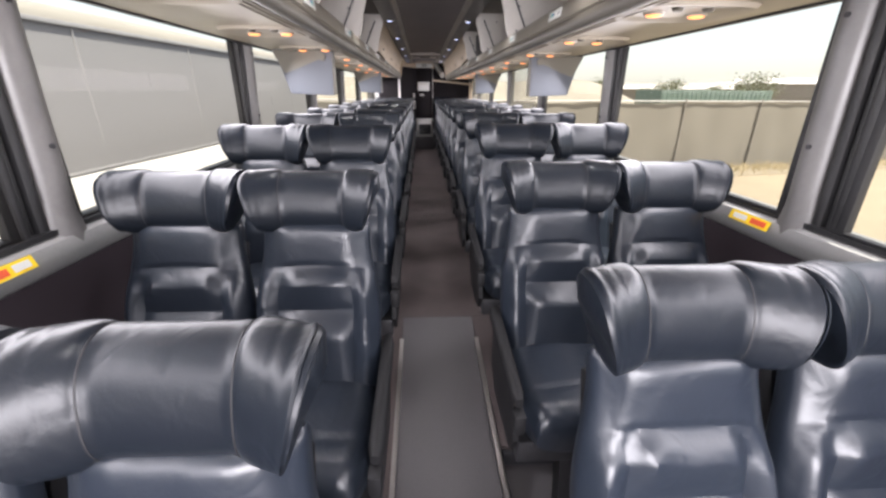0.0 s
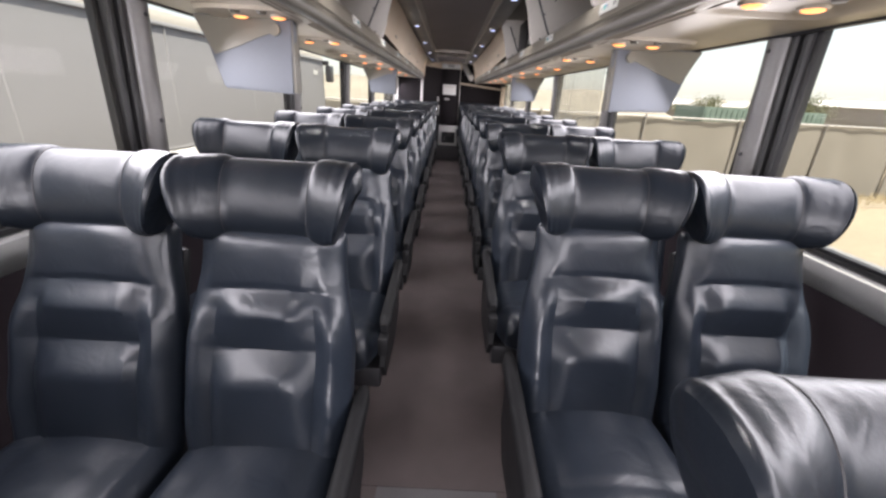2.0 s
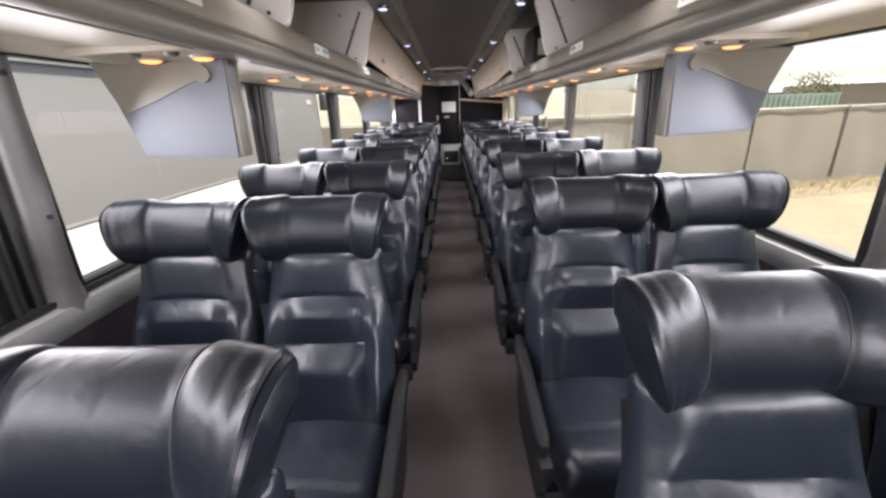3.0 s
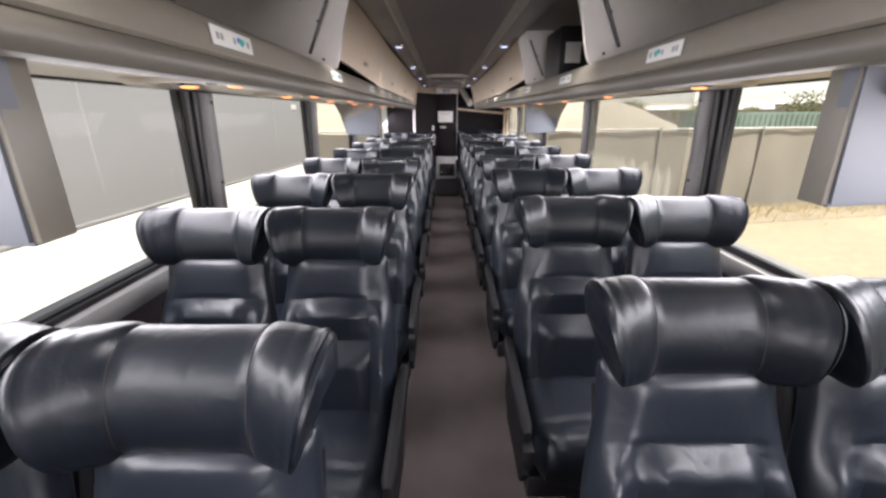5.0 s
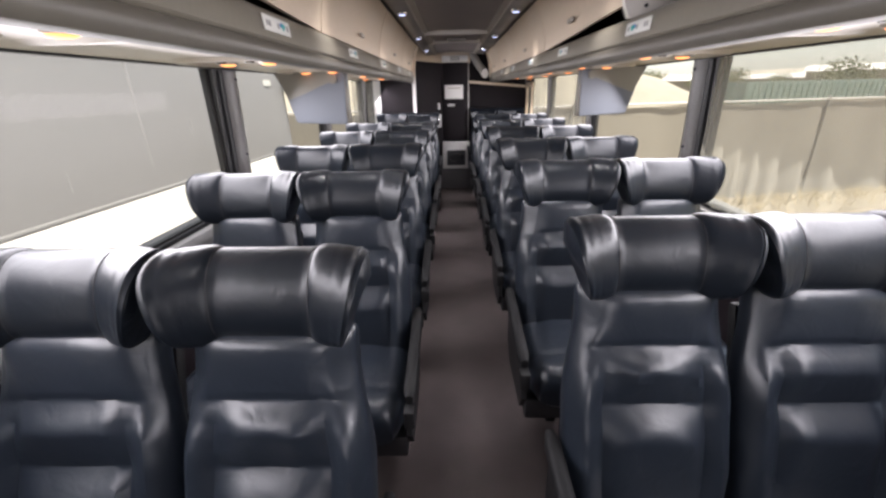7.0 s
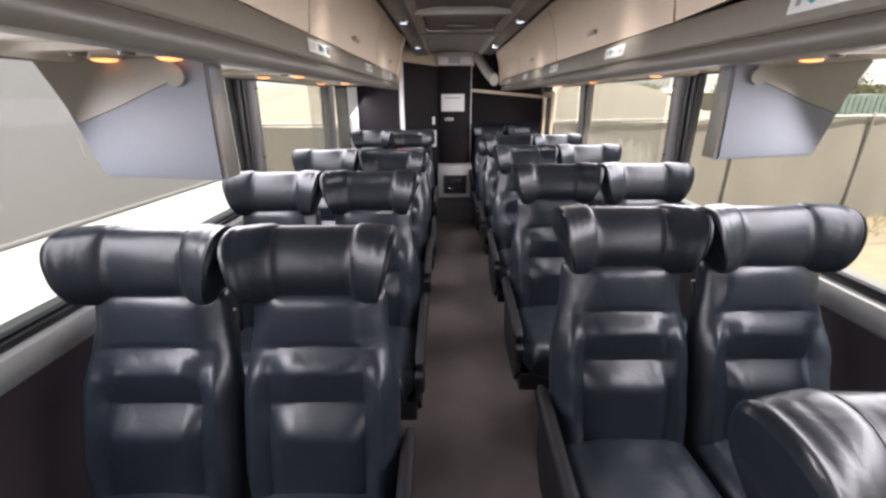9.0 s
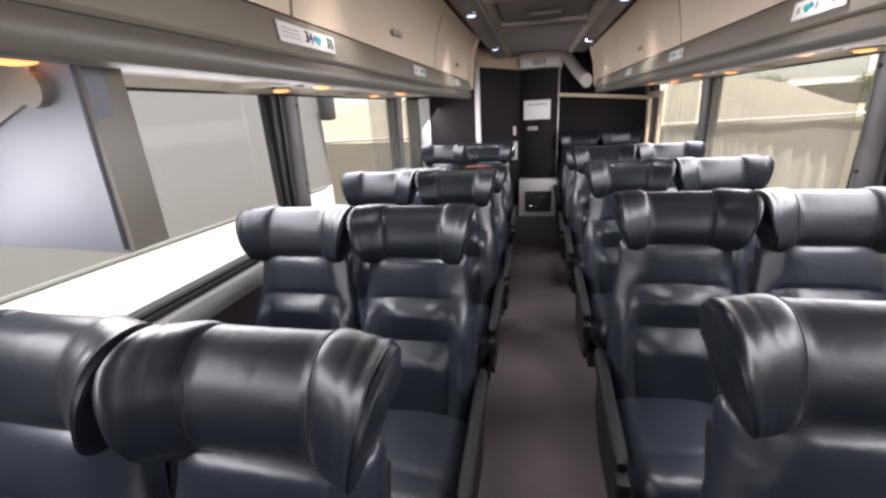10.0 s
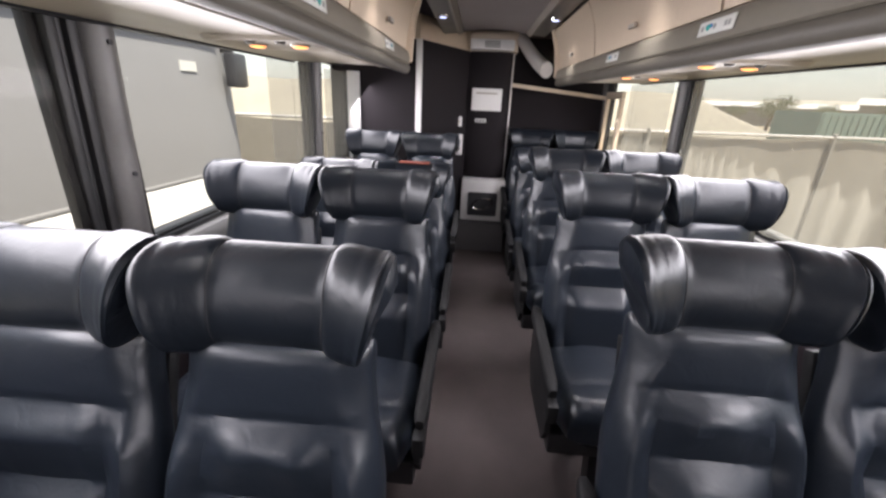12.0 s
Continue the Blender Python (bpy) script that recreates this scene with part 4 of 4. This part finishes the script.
fence_stretch(0, 12.75, 10.76, 18, first=-0.69)
fence_stretch(-0.75, 12.62, 180, 9, first=0.0)

rng = random.Random(11)
bm = bmesh.new()
for k in range(2600):
    x = rng.uniform(-1.2, 40)
    y = 12.6 + 0.19 * x - abs(rng.gauss(0, 0.55))
    h = rng.uniform(0.08, 0.34)
    for j in range(3):
        a = rng.uniform(0, math.tau)
        dx, dy = 0.12 * math.cos(a), 0.12 * math.sin(a)
        v = [bm.verts.new(p) for p in ((x - 0.015, y, GROUND_Z), (x + 0.015, y + 0.01, GROUND_Z), (x + dx, y + dy, GROUND_Z + h))]
        bm.faces.new(v)
tagged(finish("dry_grass", bm, DRY, smooth=0), "dry yellow grass along the fence", "grass", "", "stuff")

bm = bmesh.new()
bank = []
for k in range(49):
    x = -70 + 2 * k
    fade = min(1.0, max(0.0, (27 - x) / 8))
    top = 3.9 * fade * (1 + 0.10 * noise.noise((x * 0.15, 0.3, 0))) + 0.02
    bank.append([(x, 36, GROUND_Z), (x, 40, GROUND_Z + top * 0.55), (x, 46, GROUND_Z + top), (x, 58, GROUND_Z + top * 0.9), (x, 66, GROUND_Z)])
loft(bm, bank)
structure("ground_bank", bm, BANK, "dry tan earth bank beyond the fence", "bank")


def tree(x, y, size, seed):
    rng = random.Random(seed)
    root = thing("tree", "dusty green tree beyond the fence", "tree", "trees beyond the fence", pose(x, y, GROUND_Z))
    bm = bmesh.new()
    cylinder(bm, (0, 0, 0), (0.1, 0, size * 0.5), size * 0.05, 10, size * 0.03)
    limbs = []
    for k in range(6):
        a = rng.uniform(0, math.tau)
        tip = Vector((math.cos(a) * size * 0.28, math.sin(a) * size * 0.28, size * rng.uniform(0.6, 0.85)))
        cylinder(bm, (0.08, 0, size * 0.42), tip, size * 0.025, 8, size * 0.01)
        limbs.append(tip)
    part("trunk", bm, BARK, root)
    bm = bmesh.new()
    for k in range(2200):
        c = rng.choice(limbs) + Vector((rng.gauss(0, 1), rng.gauss(0, 1), rng.gauss(0, 0.7))) * size * 0.13
        r = size * rng.uniform(0.012, 0.026)
        a, b = Vector((rng.gauss(0, 1), rng.gauss(0, 1), rng.gauss(0, 1))).normalized(), Vector((rng.gauss(0, 1), rng.gauss(0, 1), rng.gauss(0, 1))).normalized()
        bm.faces.new([bm.verts.new(c + p * r) for p in (a, b, -a, -b)])
    part("crown", bm, LEAF, root, smooth=0)
    return root


tree(31, 39, 4.4, 1)
tree(36, 62, 4.6, 2)
for k in range(7):
    tree(34 + 6.4 * k + 2 * math.sin(k * 5.1), 96 - 5.9 * k + 3 * math.sin(k * 3.3), 4.6 + 1.1 * math.sin(k * 2.0), 10 + k)

cont = thing("shipping_container", "green steel container beyond the fence", "container", m=pose(19.5, 28.6, GROUND_Z, 0, 0, 12))
bm = bmesh.new()
box(bm, -4.6, 4.6, -1.2, 1.2, 0.1, 2.9, 0.03)
part("body", bm, GREEN, cont)
for k in range(24):
    part("rib", boxed(-4.5 + 0.38 * k, -4.31 + 0.38 * k, -1.24, -1.2, 0.2, 2.8), GREEN, cont)
for x, y, w, h in ((64, 60, 30, 4.6), (90, 44, 30, 5.0), (60, 95, 30, 4.0)):
    shed = thing("shed", "low pale-roofed shed beyond the fence", "shed", "sheds beyond the fence", pose(x, y, GROUND_Z, 0, 0, -42))
    part("wall", boxed(-w / 2, w / 2, -4, 4, 0, h - 0.5), MESH, shed)
    bm = bmesh.new()
    prism(bm, [(-4.4, h - 0.5), (4.4, h - 0.5), (0, h + 0.4)], -w / 2 - 0.4, w / 2 + 0.4, "x")
    part("roof", bm, ROOF, shed)
bm = bmesh.new()
ridge = []
for k in range(61):
    a = math.tau * k / 60
    h = 10 + 6 * noise.noise((3 * math.cos(a), 3 * math.sin(a), 0.3)) + 3 * noise.noise((9 * math.cos(a), 9 * math.sin(a), 0.7))
    ridge.append([(420 * math.cos(a), 420 * math.sin(a), GROUND_Z), (470 * math.cos(a), 470 * math.sin(a), GROUND_Z + h), (560 * math.cos(a), 560 * math.sin(a), GROUND_Z)])
loft(bm, ridge, False)
structure("backdrop", bm, HILL, "low dry hills on the horizon", "hills")

bus = thing("neighbouring_coach", "white coach with tinted windows parked alongside", "coach", m=pose(-3.75, -2.0, GROUND_Z, 0, 0, -4.0))
LENGTH = 13.3


def side_sections(points, skin, y0=0.0):
    """A stretch of the body's skin, rounded in plan towards its far end."""
    rings = []
    for k in range(33):
        t = k / 32
        y = y0 + (LENGTH - y0) * (t if t < 0.6 else 0.6 + 0.4 * math.sin((t - 0.6) / 0.4 * math.pi / 2))
        e = min(1.0, (LENGTH + 0.01 - y) / 0.75)
        g = math.sqrt(max(0.0, 1 - (1 - e) ** 2))
        rings.append([(-1.27 + (x + 1.27) * (0.60 + 0.40 * g), y, z) for x, z in points])
    bm = bmesh.new()
    loft(bm, rings)
    return part(skin[0], bm, skin[1], bus, skin[2])


side_sections([(-0.02, 0.32), (0.0, 0.5), (0.0, 1.93), (-0.02, 1.96), (-2.52, 1.96), (-2.55, 1.93), (-2.55, 0.32)], ("lower_body", BUS_WHITE, "white lower body"))
side_sections([(-0.012, 1.962), (-0.035, 3.28), (-2.52, 3.28), (-2.54, 1.962)], ("window_band", BUS_GLASS, "dark tinted window band with the sky's reflection in its grey"))
side_sections([(-0.02, 3.282), (-0.03, 3.34), (-0.08, 3.41), (-0.22, 3.46), (-2.32, 3.46), (-2.47, 3.41), (-2.53, 3.282)], ("roof", BUS_ROOF, "dusty beige roof edge"))
part("gutter", boxed(-0.03, 0.0, 0.1, 12.7, 3.27, 3.31, 0.006), BUS_TRIM, bus, "grey gutter rail")
part("window_rubber", boxed(-0.02, -0.002, 0.1, 12.7, 1.955, 1.985, 0.004), BUS_JOINT, bus)
for y in (2.4, 4.2, 6.0, 7.8, 9.6, 11.4):
    part("window_joint", boxed(-0.03, -0.016, y - 0.005, y + 0.005, 1.99, 3.26, 0.0, pose(0, 0, 0)), BUS_JOINT, bus)
for k, (y, z) in enumerate(((6.9, 2.75), (8.7, 2.15), (10.3, 2.45))):
    part("scratch", boxed(-0.022, -0.013, y, y + 0.008, z, z + 0.16), BUS_TRIM, bus, "pale scratch on the glass")
part("mirror", boxed(0.0, 0.14, 12.75, 12.98, 2.85, 3.2, 0.04), BUS_DARK, bus, "dark wing mirror")
part("mirror_arm", boxed(-0.1, 0.06, 12.84, 12.88, 3.2, 3.3, 0.01), BUS_DARK, bus)
part("decal", boxed(-0.03, -0.018, 12.15, 12.36, 2.98, 3.07), TAG, bus, "small white decal")
for y in (2.6, 3.9, 10.9):
    bm = bmesh.new()
    cylinder(bm, (-0.35, y, 0.5), (0.01, y, 0.5), 0.5, 28)
    wheel = part("wheel", bm, GASKET, bus)
    bm = bmesh.new()
    cylinder(bm, (-0.02, y, 0.5), (0.025, y, 0.5), 0.28, 24)
    part("rim", bm, ALU, wheel)
